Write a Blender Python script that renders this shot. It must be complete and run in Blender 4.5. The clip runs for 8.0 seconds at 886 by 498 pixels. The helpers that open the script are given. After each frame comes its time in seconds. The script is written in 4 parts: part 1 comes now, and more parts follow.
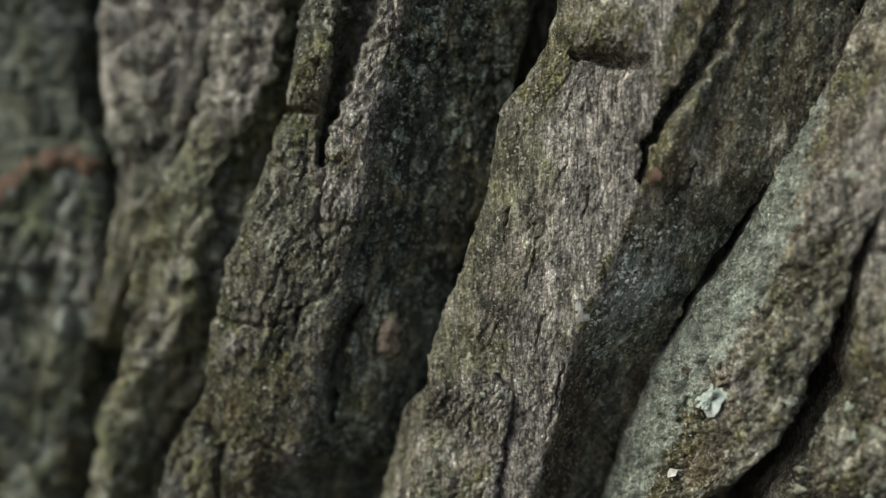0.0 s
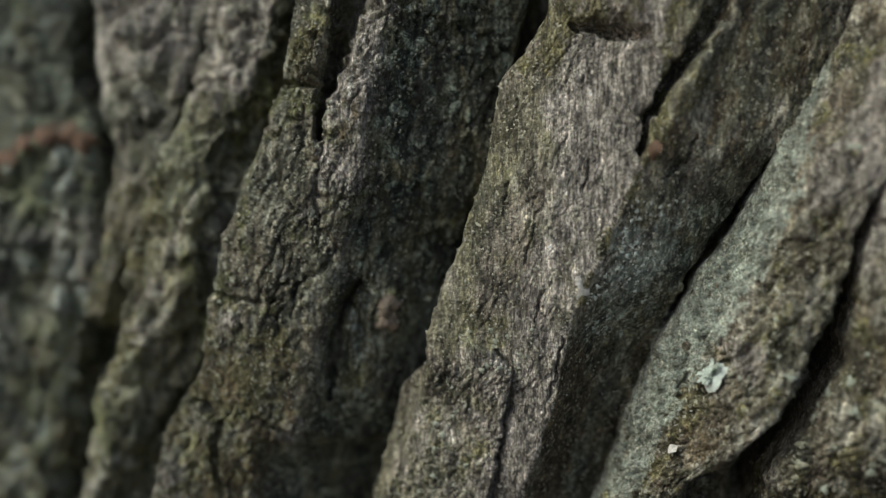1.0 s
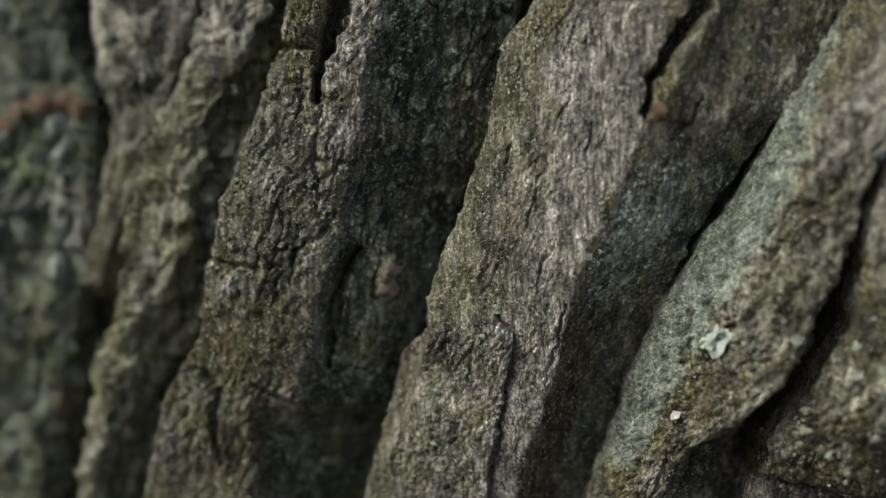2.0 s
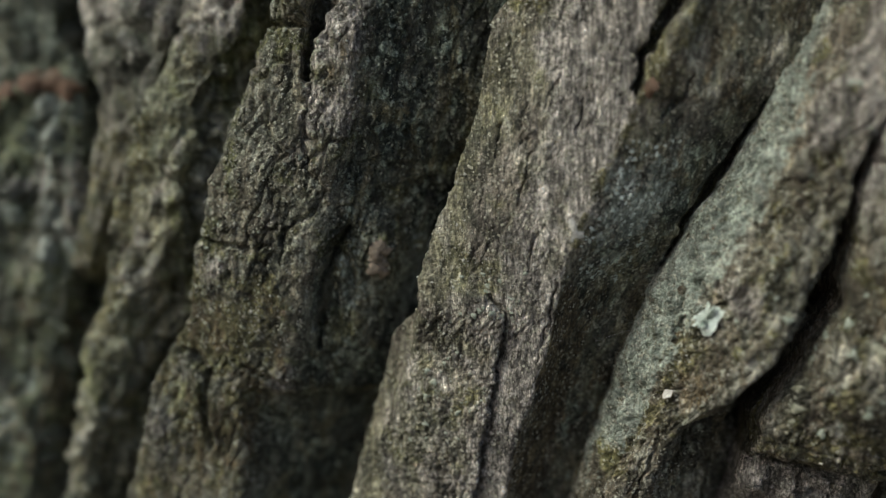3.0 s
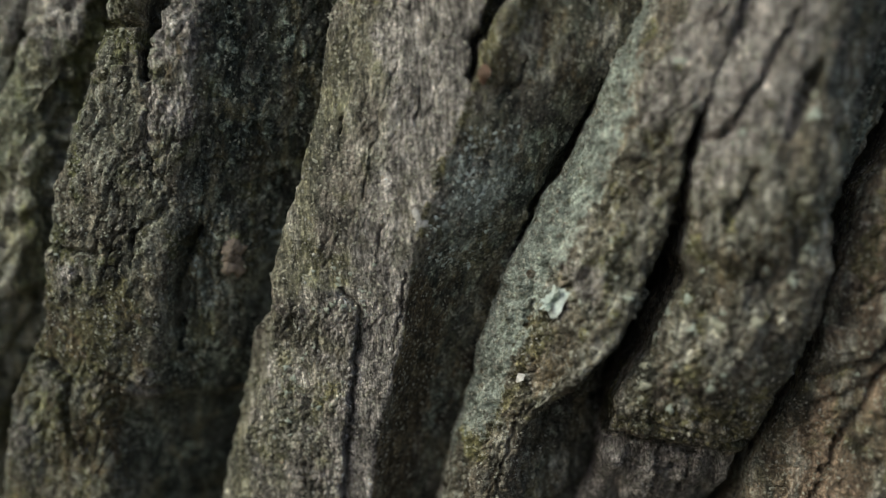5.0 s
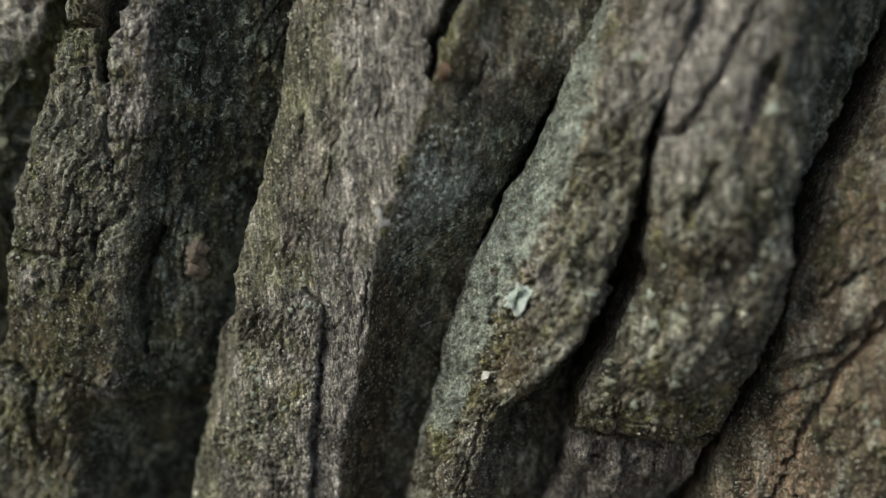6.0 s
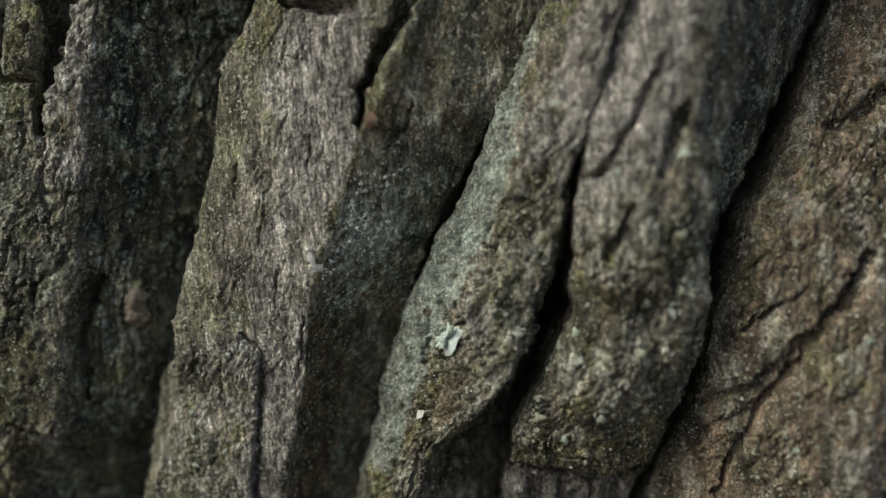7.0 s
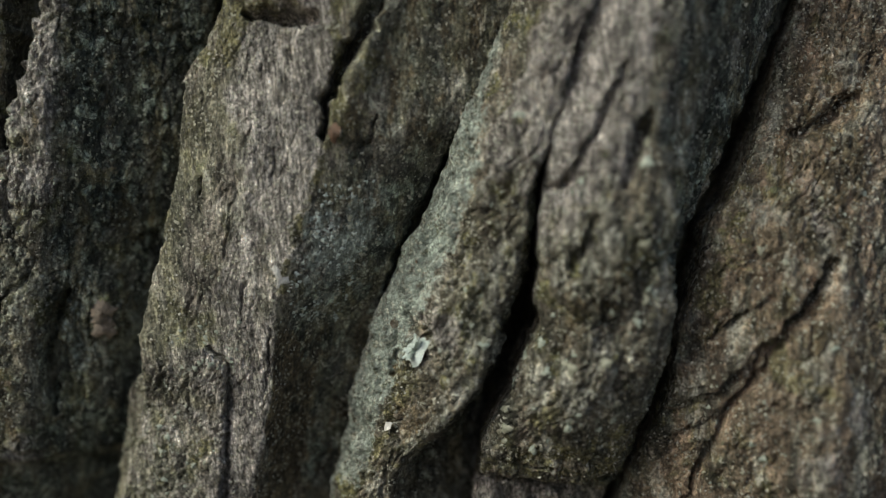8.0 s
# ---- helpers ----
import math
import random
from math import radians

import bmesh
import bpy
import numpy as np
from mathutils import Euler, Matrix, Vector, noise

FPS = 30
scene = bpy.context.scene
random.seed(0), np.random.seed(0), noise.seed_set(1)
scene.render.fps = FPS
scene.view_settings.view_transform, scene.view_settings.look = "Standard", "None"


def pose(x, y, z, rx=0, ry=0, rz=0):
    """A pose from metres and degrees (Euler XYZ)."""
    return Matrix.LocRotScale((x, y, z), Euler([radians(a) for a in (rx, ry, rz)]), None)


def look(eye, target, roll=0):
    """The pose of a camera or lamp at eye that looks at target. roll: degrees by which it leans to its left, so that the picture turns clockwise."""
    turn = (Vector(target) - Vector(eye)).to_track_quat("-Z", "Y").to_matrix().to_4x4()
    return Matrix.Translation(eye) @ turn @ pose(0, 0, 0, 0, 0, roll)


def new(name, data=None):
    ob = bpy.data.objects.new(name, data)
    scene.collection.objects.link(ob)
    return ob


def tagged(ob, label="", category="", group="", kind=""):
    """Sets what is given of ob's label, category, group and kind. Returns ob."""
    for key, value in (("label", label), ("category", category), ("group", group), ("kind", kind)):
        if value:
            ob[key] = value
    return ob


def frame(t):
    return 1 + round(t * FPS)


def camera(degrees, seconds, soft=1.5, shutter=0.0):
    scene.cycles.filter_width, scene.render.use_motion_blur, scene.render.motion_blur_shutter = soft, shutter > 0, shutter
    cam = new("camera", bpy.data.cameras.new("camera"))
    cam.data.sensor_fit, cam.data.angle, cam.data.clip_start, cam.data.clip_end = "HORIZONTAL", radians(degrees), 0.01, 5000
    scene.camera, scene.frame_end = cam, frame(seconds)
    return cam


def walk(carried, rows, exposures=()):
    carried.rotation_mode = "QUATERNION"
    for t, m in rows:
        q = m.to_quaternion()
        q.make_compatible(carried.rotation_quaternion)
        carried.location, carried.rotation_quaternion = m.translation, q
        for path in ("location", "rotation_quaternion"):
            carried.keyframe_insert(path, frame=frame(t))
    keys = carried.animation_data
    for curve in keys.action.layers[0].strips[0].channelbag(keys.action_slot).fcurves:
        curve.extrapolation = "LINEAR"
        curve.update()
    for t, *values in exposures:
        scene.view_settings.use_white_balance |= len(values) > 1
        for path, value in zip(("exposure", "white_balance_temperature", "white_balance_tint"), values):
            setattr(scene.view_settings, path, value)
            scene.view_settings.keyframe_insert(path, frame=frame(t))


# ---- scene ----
cam = camera(48, 8.0, soft=1.2)
ROWS = [  # seconds, eye in metres, turn in degrees
    (0, 0.00000, 0.00000, 1.20000, 90.000, 0.000, 0.000),
    (0.5, 0.00052, 0.00048, 1.19923, 89.760, 0.035, -0.006),
    (1, 0.00044, 0.00138, 1.19809, 89.286, 0.031, 0.088),
    (1.5, 0.00038, 0.00242, 1.19686, 88.667, 0.010, 0.133),
    (3, 0.00127, 0.00424, 1.19402, 87.623, 0.136, -0.087),
    (3.5, 0.00476, 0.00426, 1.19326, 87.568, 0.758, -0.719),
    (4, 0.00973, 0.00334, 1.19288, 87.746, 1.756, -1.811),
    (4.5, 0.01353, 0.00378, 1.19332, 87.466, 2.346, -2.474),
    (6, 0.01981, 0.00415, 1.19348, 86.930, 3.414, -3.578),
    (6.5, 0.02198, 0.00298, 1.19361, 87.079, 3.881, -4.155),
    (7, 0.02581, 0.00013, 1.19635, 88.003, 4.669, -5.140),
    (7.5, 0.02797, 0.00015, 1.19672, 88.230, 4.987, -5.464),
    (8, 0.02918, 0.00005, 1.19688, 88.252, 5.179, -5.777),
]
walk(cam, [(t, pose(*p)) for t, *p in ROWS])
# The picture is sharp in a thin layer only, as close-up pictures are.
cam.data.dof.use_dof = True
cam.data.dof.focus_distance = 0.1446
cam.data.dof.aperture_fstop = 6.2

# ---- light: a bright overcast sky, the soft sun high to the left behind the camera ----
TO_SUN = Vector((-0.62, -0.41, 0.67)).normalized()
world = bpy.data.worlds.new("overcast_sky")
scene.world = world
world.use_nodes = True
sky = world.node_tree.nodes.new("ShaderNodeTexSky")
sky.sky_type, sky.sun_disc = "NISHITA", False
sky.sun_elevation = math.asin(TO_SUN.z)
sky.sun_rotation = math.atan2(TO_SUN.x, TO_SUN.y) % (2 * math.pi)
sky.dust_density, sky.air_density = 3.5, 1.0
background = world.node_tree.nodes["Background"]
background.inputs["Strength"].default_value = 0.132
world.node_tree.links.new(sky.outputs["Color"], background.inputs["Color"])
sun_data = bpy.data.lights.new("sun", "SUN")
sun_data.energy, sun_data.angle, sun_data.color = 1.78, radians(24), (0.885, 0.99, 0.845)
sun = new("sun", sun_data)
sun.matrix_world = look(TO_SUN * 30, (0, 0, 0))


# ---- materials ----
def material(name):
    m = bpy.data.materials.new(name)
    m.use_nodes = True
    m.node_tree.nodes.clear()
    return m, m.node_tree


def node(tree, kind, **inputs):
    n = tree.nodes.new(kind)
    for key, value in inputs.items():
        slot = n.inputs[key.replace("_", " ")]
        if isinstance(value, bpy.types.NodeSocket):
            tree.links.new(value, slot)
        else:
            slot.default_value = value
    return n


def rgb(r, g, b):
    return (r, g, b, 1.0)


def mixed(tree, factor, a, b, blend="MIX"):
    n = tree.nodes.new("ShaderNodeMix")
    n.data_type, n.blend_type = "RGBA", blend
    for slot, value in ((n.inputs[0], factor), (n.inputs[6], a), (n.inputs[7], b)):
        if isinstance(value, bpy.types.NodeSocket):
            tree.links.new(value, slot)
        else:
            slot.default_value = value
    return n.outputs[2]


def grey(tree, value, low, high, to_low=0.0, to_high=1.0):
    n = tree.nodes.new("ShaderNodeMapRange")
    n.interpolation_type = "SMOOTHSTEP"
    tree.links.new(value, n.inputs["Value"])
    for key, v in (("From Min", low), ("From Max", high), ("To Min", to_low), ("To Max", to_high)):
        n.inputs[key].default_value = v
    return n.outputs["Result"]


def noise_out(tree, where, scale, detail=4.0, rough=0.55, warp=0.0):
    return node(tree, "ShaderNodeTexNoise", Vector=where, Scale=scale, Detail=detail, Roughness=rough, Distortion=warp).outputs["Fac"]


def product(tree, a, b, kind="MULTIPLY"):
    n = tree.nodes.new("ShaderNodeMath")
    n.operation = kind
    for slot, value in zip(n.inputs, (a, b)):
        if isinstance(value, bpy.types.NodeSocket):
            tree.links.new(value, slot)
        else:
            slot.default_value = value
    return n.outputs[0]


def grown(tree, name):
    n = tree.nodes.new("ShaderNodeAttribute")
    n.attribute_name = name
    return n.outputs["Fac"]


def bark(name, dull, warm, pale, olive, pale_share=0.5, olive_share=0.5, grain=1.0, gloss=0.4, streak=0.3, blotch=1.0, lichen=(0.335, 0.375, 0.325)):
    """Dry bark: blotches of four colours, grains, crusts of lichen and green films that also carry shade where the mesh
    says so, and fine relief.
    """
    m, t = material(name)
    where = node(t, "ShaderNodeNewGeometry").outputs["Position"]
    along = node(t, "ShaderNodeMapping", Vector=where, Rotation=(0, radians(-19), 0), Scale=(1, 1, 0.35)).outputs["Vector"]
    threads = node(t, "ShaderNodeMapping", Vector=where, Rotation=(0, radians(-19), 0), Scale=(1, 1, 0.13)).outputs["Vector"]
    line = noise_out(t, threads, 2300, 3, 0.7)
    dust = noise_out(t, where, 3800, 4, 0.8)
    colour = mixed(t, grey(t, noise_out(t, along, 170 * blotch, 3, 0.5), 0.40, 0.60), rgb(*dull), rgb(*warm))
    patch = grey(t, noise_out(t, where, 120 * blotch, 4, 0.55, 0.8), 0.62 - 0.2 * olive_share, 0.72 - 0.2 * olive_share, 0.0, 0.9)
    colour = mixed(t, patch, colour, rgb(*olive))
    stain = grey(t, noise_out(t, along, 210 * blotch, 4, 0.6, 0.5), 0.53, 0.63, 0.0, 0.8)
    colour = mixed(t, stain, colour, rgb(0.062, 0.062, 0.046))
    cluster = grey(t, noise_out(t, along, 240 * blotch, 4, 0.62, 0.4), 0.66 - 0.2 * pale_share, 0.78 - 0.2 * pale_share)
    colour = mixed(t, product(t, cluster, grey(t, noise_out(t, where, 900, 4, 0.7), 0.35, 0.6, 0.25, 1.0)), colour, rgb(*pale))
    bleached = mixed(t, grey(t, line, 0.36, 0.62), rgb(0.230, 0.205, 0.184), rgb(0.42, 0.384, 0.352))
    cover = product(t, grown(t, "bleach"), grey(t, noise_out(t, where, 240, 4, 0.6), 0.25, 0.75, -0.4, 0.4), "ADD")
    colour = mixed(t, grey(t, cover, 0.2, 0.75, 0.0, 0.9), colour, bleached)
    # green film, strongest on flanks away from the sun: partly shade in the colour
    film = product(t, grown(t, "film_shade"), grey(t, noise_out(t, along, 170, 5, 0.65, 0.6), 0.40, 0.58, 0.35, 1.0))
    green = mixed(t, grey(t, noise_out(t, where, 380, 6, 0.75, 0.6), 0.49, 0.60), rgb(0.044, 0.054, 0.042), rgb(0.34, 0.395, 0.315))
    green = mixed(t, grey(t, noise_out(t, along, 190, 4, 0.6, 0.8), 0.50, 0.60, 0.0, 0.85), green, rgb(0.150, 0.135, 0.080))
    colour = mixed(t, film, colour, green)
    tuft = grey(t, product(t, grown(t, "moss"), grey(t, noise_out(t, where, 330, 6, 0.7, 0.5), 0.28, 0.72, -0.5, 0.5), "ADD"), 0.25, 0.65, 0.0, 0.9)
    colour = mixed(t, tuft, colour, mixed(t, grey(t, noise_out(t, where, 700, 4, 0.7), 0.35, 0.65), rgb(0.085, 0.076, 0.034), rgb(0.190, 0.175, 0.085)))
    earth = grey(t, product(t, grown(t, "umber"), grey(t, noise_out(t, along, 260, 6, 0.7, 0.6), 0.28, 0.72, -0.5, 0.5), "ADD"), 0.25, 0.7, 0.0, 0.9)
    colour = mixed(t, earth, colour, mixed(t, grey(t, noise_out(t, where, 600, 4, 0.7), 0.35, 0.65), rgb(0.060, 0.045, 0.024), rgb(0.175, 0.135, 0.078)))
    ragged = product(t, grown(t, "lichen"), grey(t, noise_out(t, where, 420, 7, 0.75), 0.25, 0.75, -0.55, 0.55), "ADD")
    ragged = product(t, ragged, grey(t, noise_out(t, along, 130, 4, 0.6), 0.3, 0.7, -0.4, 0.4), "ADD")
    pitted = grey(t, noise_out(t, where, 1000, 5, 0.75), 0.38, 0.50, 0.2, 1.0)
    powder = product(t, pitted, grey(t, ragged, 0.30, 0.62, 0.0, 0.92))
    powder = product(t, powder, grey(t, grown(t, "lichen"), 0.05, 0.3))
    colour = mixed(t, powder, colour, rgb(*lichen))
    cells = node(t, "ShaderNodeTexVoronoi", Vector=where, Scale=2700.0, Randomness=1.0)
    clumps = node(t, "ShaderNodeTexVoronoi", Vector=along, Scale=1050.0, Randomness=1.0)
    one = node(t, "ShaderNodeSeparateColor", Color=cells.outputs["Color"])
    two = node(t, "ShaderNodeSeparateColor", Color=clumps.outputs["Color"])
    light = product(t, grey(t, one.outputs["Red"], 0.0, 1.0, 1 - 0.32 * grain, 1 + 0.36 * grain), grey(t, dust, 0.28, 0.72, 0.72, 1.3))
    light = product(t, light, grey(t, two.outputs["Red"], 0.0, 1.0, 0.78, 1.22))
    light = product(t, light, grey(t, line, 0.3, 0.7, 1 - streak, 1 + streak))
    light = product(t, light, grey(t, noise_out(t, where, 1250, 5, 0.75), 0.3, 0.7, 0.68, 1.34))
    light = product(t, light, grey(t, noise_out(t, along, 400, 5, 0.7, 1.0), 0.36, 0.64, 0.52, 1.5))
    light = product(t, light, grey(t, noise_out(t, along, 190, 3, 0.5, 0.6), 0.34, 0.66, 0.74, 1.28))
    colour = mixed(t, 1.0, colour, light, "MULTIPLY")
    colour = mixed(t, product(t, powder, 0.3), colour, rgb(*lichen))
    crumbs = product(t, grey(t, one.outputs["Green"], 0.84, 0.95, 0.0, 0.85), grey(t, noise_out(t, where, 520, 4, 0.7), 0.38, 0.6))
    colour = mixed(t, crumbs, colour, rgb(pale[0] * 1.45, pale[1] * 1.5, pale[2] * 1.45))
    height = product(t, product(t, dust, 0.55), product(t, noise_out(t, where, 1300, 5, 0.75), 1.1), "ADD")
    height = product(t, height, product(t, line, 0.9 * streak), "ADD")
    height = product(t, height, product(t, cells.outputs["Distance"], -0.45), "ADD")
    relief = node(t, "ShaderNodeBump", Strength=0.9, Distance=0.0008, Height=height)
    shine = grey(t, one.outputs["Blue"], 0.5, 1.0, 0.88, 0.5)
    surface = node(t, "ShaderNodeBsdfPrincipled", Base_Color=colour, Roughness=shine, Normal=relief.outputs["Normal"])
    surface.inputs["Specular IOR Level"].default_value = gloss
    node(t, "ShaderNodeOutputMaterial", Surface=surface.outputs["BSDF"])
    return m


def plain(name, a, b, scale, rough=0.8, bump=0.0003):
    m, t = material(name)
    where = node(t, "ShaderNodeNewGeometry").outputs["Position"]
    n = noise_out(t, where, scale, 6, 0.65)
    colour = mixed(t, grey(t, n, 0.32, 0.68), rgb(*a), rgb(*b))
    relief = node(t, "ShaderNodeBump", Strength=0.7, Distance=bump, Height=noise_out(t, where, scale * 2.5, 6, 0.7))
    surface = node(t, "ShaderNodeBsdfPrincipled", Base_Color=colour, Roughness=rough, Normal=relief.outputs["Normal"])
    node(t, "ShaderNodeOutputMaterial", Surface=surface.outputs["BSDF"])
    return m


def grain_material():
    m, t = material("bark_grains")
    island = node(t, "ShaderNodeNewGeometry").outputs["Random Per Island"]
    ramp = node(t, "ShaderNodeValToRGB", Fac=island)
    ramp.color_ramp.elements[0].color, ramp.color_ramp.elements[1].color = rgb(0.10, 0.095, 0.07), rgb(0.42, 0.41, 0.36)
    middle = ramp.color_ramp.elements.new(0.55)
    middle.color = rgb(0.26, 0.245, 0.195)
    surface = node(t, "ShaderNodeBsdfPrincipled", Base_Color=ramp.outputs["Color"], Roughness=0.6)
    node(t, "ShaderNodeOutputMaterial", Surface=surface.outputs["BSDF"])
    return m


DULL, WARM, PALE, OLIVE = (0.120, 0.120, 0.090), (0.195, 0.176, 0.132), (0.38, 0.38, 0.31), (0.150, 0.152, 0.070)
bark_grey = bark("grey_brown_bark", DULL, WARM, PALE, OLIVE, 0.65, 0.5)
bark_smooth = bark("pinkish_grey_bark", (0.196, 0.184, 0.126), (0.272, 0.240, 0.198), (0.43, 0.405, 0.335), (0.172, 0.164, 0.096), 0.6, 0.55, 0.9, streak=0.5)
bark_olive = bark("olive_mossy_bark", (0.215, 0.220, 0.150), (0.300, 0.285, 0.196), (0.50, 0.49, 0.42), (0.230, 0.240, 0.105), 0.65, 0.55, blotch=0.6)
bark_brown = bark("warm_brown_bark", (0.172, 0.132, 0.090), (0.258, 0.188, 0.132), (0.42, 0.40, 0.335), (0.160, 0.142, 0.075), 0.65, 0.2, 1.0)
bark_teal = bark("teal_stained_bark", (0.105, 0.120, 0.100), (0.175, 0.170, 0.132), (0.40, 0.44, 0.40), (0.14, 0.156, 0.08), 0.7, 0.6, blotch=0.5)
bark_plate_grey = bark("lumpy_grey_bark", (0.195, 0.192, 0.152), (0.305, 0.28, 0.232), (0.47, 0.45, 0.40), (0.18, 0.195, 0.115), 0.75, 0.5, blotch=0.6)
bark_speckled = bark("pale_speckled_bark", (0.136, 0.123, 0.088), (0.205, 0.174, 0.131), (0.43, 0.415, 0.35), (0.160, 0.150, 0.066), 0.8, 0.5, 1.05)
lichen_mint = plain("mint_lichen", (0.44, 0.50, 0.45), (0.68, 0.74, 0.68), 1400)
lichen_cream = plain("cream_lichen", (0.24, 0.24, 0.175), (0.38, 0.375, 0.29), 1500)
lichen_sage = plain("sage_lichen", (0.24, 0.27, 0.215), (0.40, 0.43, 0.36), 1500)
resin_white = plain("white_flake", (0.50, 0.48, 0.44), (0.74, 0.72, 0.67), 1300, 0.6)
rust = plain("rust_brown_inner_bark", (0.075, 0.046, 0.030), (0.155, 0.090, 0.056), 500)
tan = plain("dull_tan_inner_bark", (0.16, 0.130, 0.096), (0.32, 0.252, 0.196), 600)
silk = plain("grey_silk", (0.5, 0.5, 0.5), (0.6, 0.6, 0.6), 500, 0.4)
soil = plain("dark_soil", (0.045, 0.036, 0.024), (0.085, 0.072, 0.045), 6.0, 0.95, 0.02)


# ---- noise on arrays ----
DICE = np.random.default_rng(7)
PERM = np.tile(DICE.permutation(256), 3)
WAYS = DICE.normal(size=(256, 3))
WAYS /= np.linalg.norm(WAYS, axis=1)[:, None]
SPOTS = DICE.random((256, 3))


def wave(x, y, z):
    """Gradient noise, about -1 to 1."""
    cells = [np.floor(a).astype(np.int64) for a in (x, y, z)]
    f = [a - c for a, c in zip((x, y, z), cells)]
    i = [c & 255 for c in cells]
    s = [a * a * a * (a * (a * 6 - 15) + 10) for a in f]
    total = 0.0
    for dx in (0, 1):
        for dy in (0, 1):
            for dz in (0, 1):
                way = WAYS[PERM[PERM[PERM[i[0] + dx] + i[1] + dy] + i[2] + dz]]
                dot = way[..., 0] * (f[0] - dx) + way[..., 1] * (f[1] - dy) + way[..., 2] * (f[2] - dz)
                total = total + dot * (s[0] if dx else 1 - s[0]) * (s[1] if dy else 1 - s[1]) * (s[2] if dz else 1 - s[2])
    return total * 1.5


def heap(x, y, z, octaves=4, gain=0.5, sharp=False):
    total, size = 0.0, 1.0
    for k in range(octaves):
        n = wave(x * 2 ** k + 13.7 * k, y * 2 ** k + 5.1 * k, z * 2 ** k)
        total = total + size * ((0.5 - 2 * np.abs(n)) if sharp else n)
        size *= gain
    return total


def pebbles(u, v, salt=0):
    """Distances to the nearest and the second nearest of scattered points."""
    iu, iv = np.floor(u).astype(np.int64), np.floor(v).astype(np.int64)
    first, second = np.full(u.shape, 9.0), np.full(u.shape, 9.0)
    for a in (-1, 0, 1):
        for b in (-1, 0, 1):
            h = PERM[PERM[(iu + a) & 255] + ((iv + b + salt) & 255)]
            d = np.hypot(iu + a + SPOTS[h, 0] - u, iv + b + SPOTS[h, 1] - v)
            second = np.minimum(second, np.maximum(first, d))
            first = np.minimum(first, d)
    return first, second


def glide(points, z):
    """A smooth curve through points (x, y, z) in rising z, run on straight at both ends: x and y at the heights z."""
    p = np.array(sorted(points, key=lambda q: q[2]), float)
    lean = np.array([0.34, -0.20])
    for end, sign in ((0, -1), (-1, 1)):
        more = [[*(p[end, :2] + sign * lean * 60), p[end, 2] + sign * 60]]
        p = np.vstack([more, p]) if sign < 0 else np.vstack([p, more])
    slope = np.gradient(p[:, :2], p[:, 2], axis=0)
    k = np.clip(np.searchsorted(p[:, 2], z) - 1, 0, len(p) - 2)
    h = (p[k + 1, 2] - p[k, 2])
    s = ((z - p[k, 2]) / h)[:, None]
    h = h[:, None]
    return ((2 * s ** 3 - 3 * s ** 2 + 1) * p[k, :2] + (s ** 3 - 2 * s ** 2 + s) * h * slope[k]
            + (-2 * s ** 3 + 3 * s ** 2) * p[k + 1, :2] + (s ** 3 - s ** 2) * h * slope[k + 1])


def smooth(a, low, high):
    s = np.clip((a - low) / (high - low), 0, 1)
    return s * s * (3 - 2 * s)


def blurred(a, n):
    """Running mean over n columns, twice."""
    for _ in range(2):
        pad = np.pad(a, ((0, 0), (n // 2, n // 2)), mode="edge")
        c = np.cumsum(np.pad(pad, ((0, 0), (1, 0))), axis=1)
        w = 2 * (n // 2) + 1
        a = (c[:, w:] - c[:, :-w]) / w
    return a


def from_line(x, z, line):
    """Distance of (x, z) from a line of points, and the share of the way along it."""
    best, share = np.full(x.shape, 1e9), np.zeros(x.shape)
    steps = [math.dist(a, b) for a, b in zip(line, line[1:])]
    done = 0.0
    for (ax, az), (bx, bz), length in zip(line, line[1:], steps):
        s = np.clip(((x - ax) * (bx - ax) + (z - az) * (bz - az)) / length ** 2, 0, 1)
        d = np.hypot(x - ax - s * (bx - ax), z - az - s * (bz - az))
        share = np.where(d < best, (done + s * length) / sum(steps), share)
        best = np.minimum(best, d)
        done += length
    return best, share


BASE = 1.2  # height of the stretch of bark that is built fine; lengths below are in millimetres from there


def sheet(name, x, y, z, mat, parent, label="", **values):
    """A mesh from a grid of places in millimetres."""
    rows, cols = x.shape
    me = bpy.data.meshes.new(name)
    co = np.stack([x * 0.001, y * 0.001, z * 0.001 + BASE], -1).reshape(-1, 3)
    k = np.arange(rows * cols).reshape(rows, cols)
    quads = np.stack([k[:-1, :-1], k[:-1, 1:], k[1:, 1:], k[1:, :-1]], -1).reshape(-1, 4)
    me.vertices.add(len(co))
    me.vertices.foreach_set("co", co.ravel())
    me.loops.add(quads.size)
    me.loops.foreach_set("vertex_index", quads.ravel())
    me.polygons.add(len(quads))
    me.polygons.foreach_set("loop_start", np.arange(0, quads.size, 4))
    me.update(calc_edges=True)
    me.shade_smooth()
    for key, v in values.items():
        me.attributes.new(key, "FLOAT", "POINT").data.foreach_set("value", np.ascontiguousarray(v, dtype=np.float32).ravel())
    me.materials.append(mat)
    ob = new(name, me)
    ob.parent = parent
    return tagged(ob, label)


FIELDS = {}


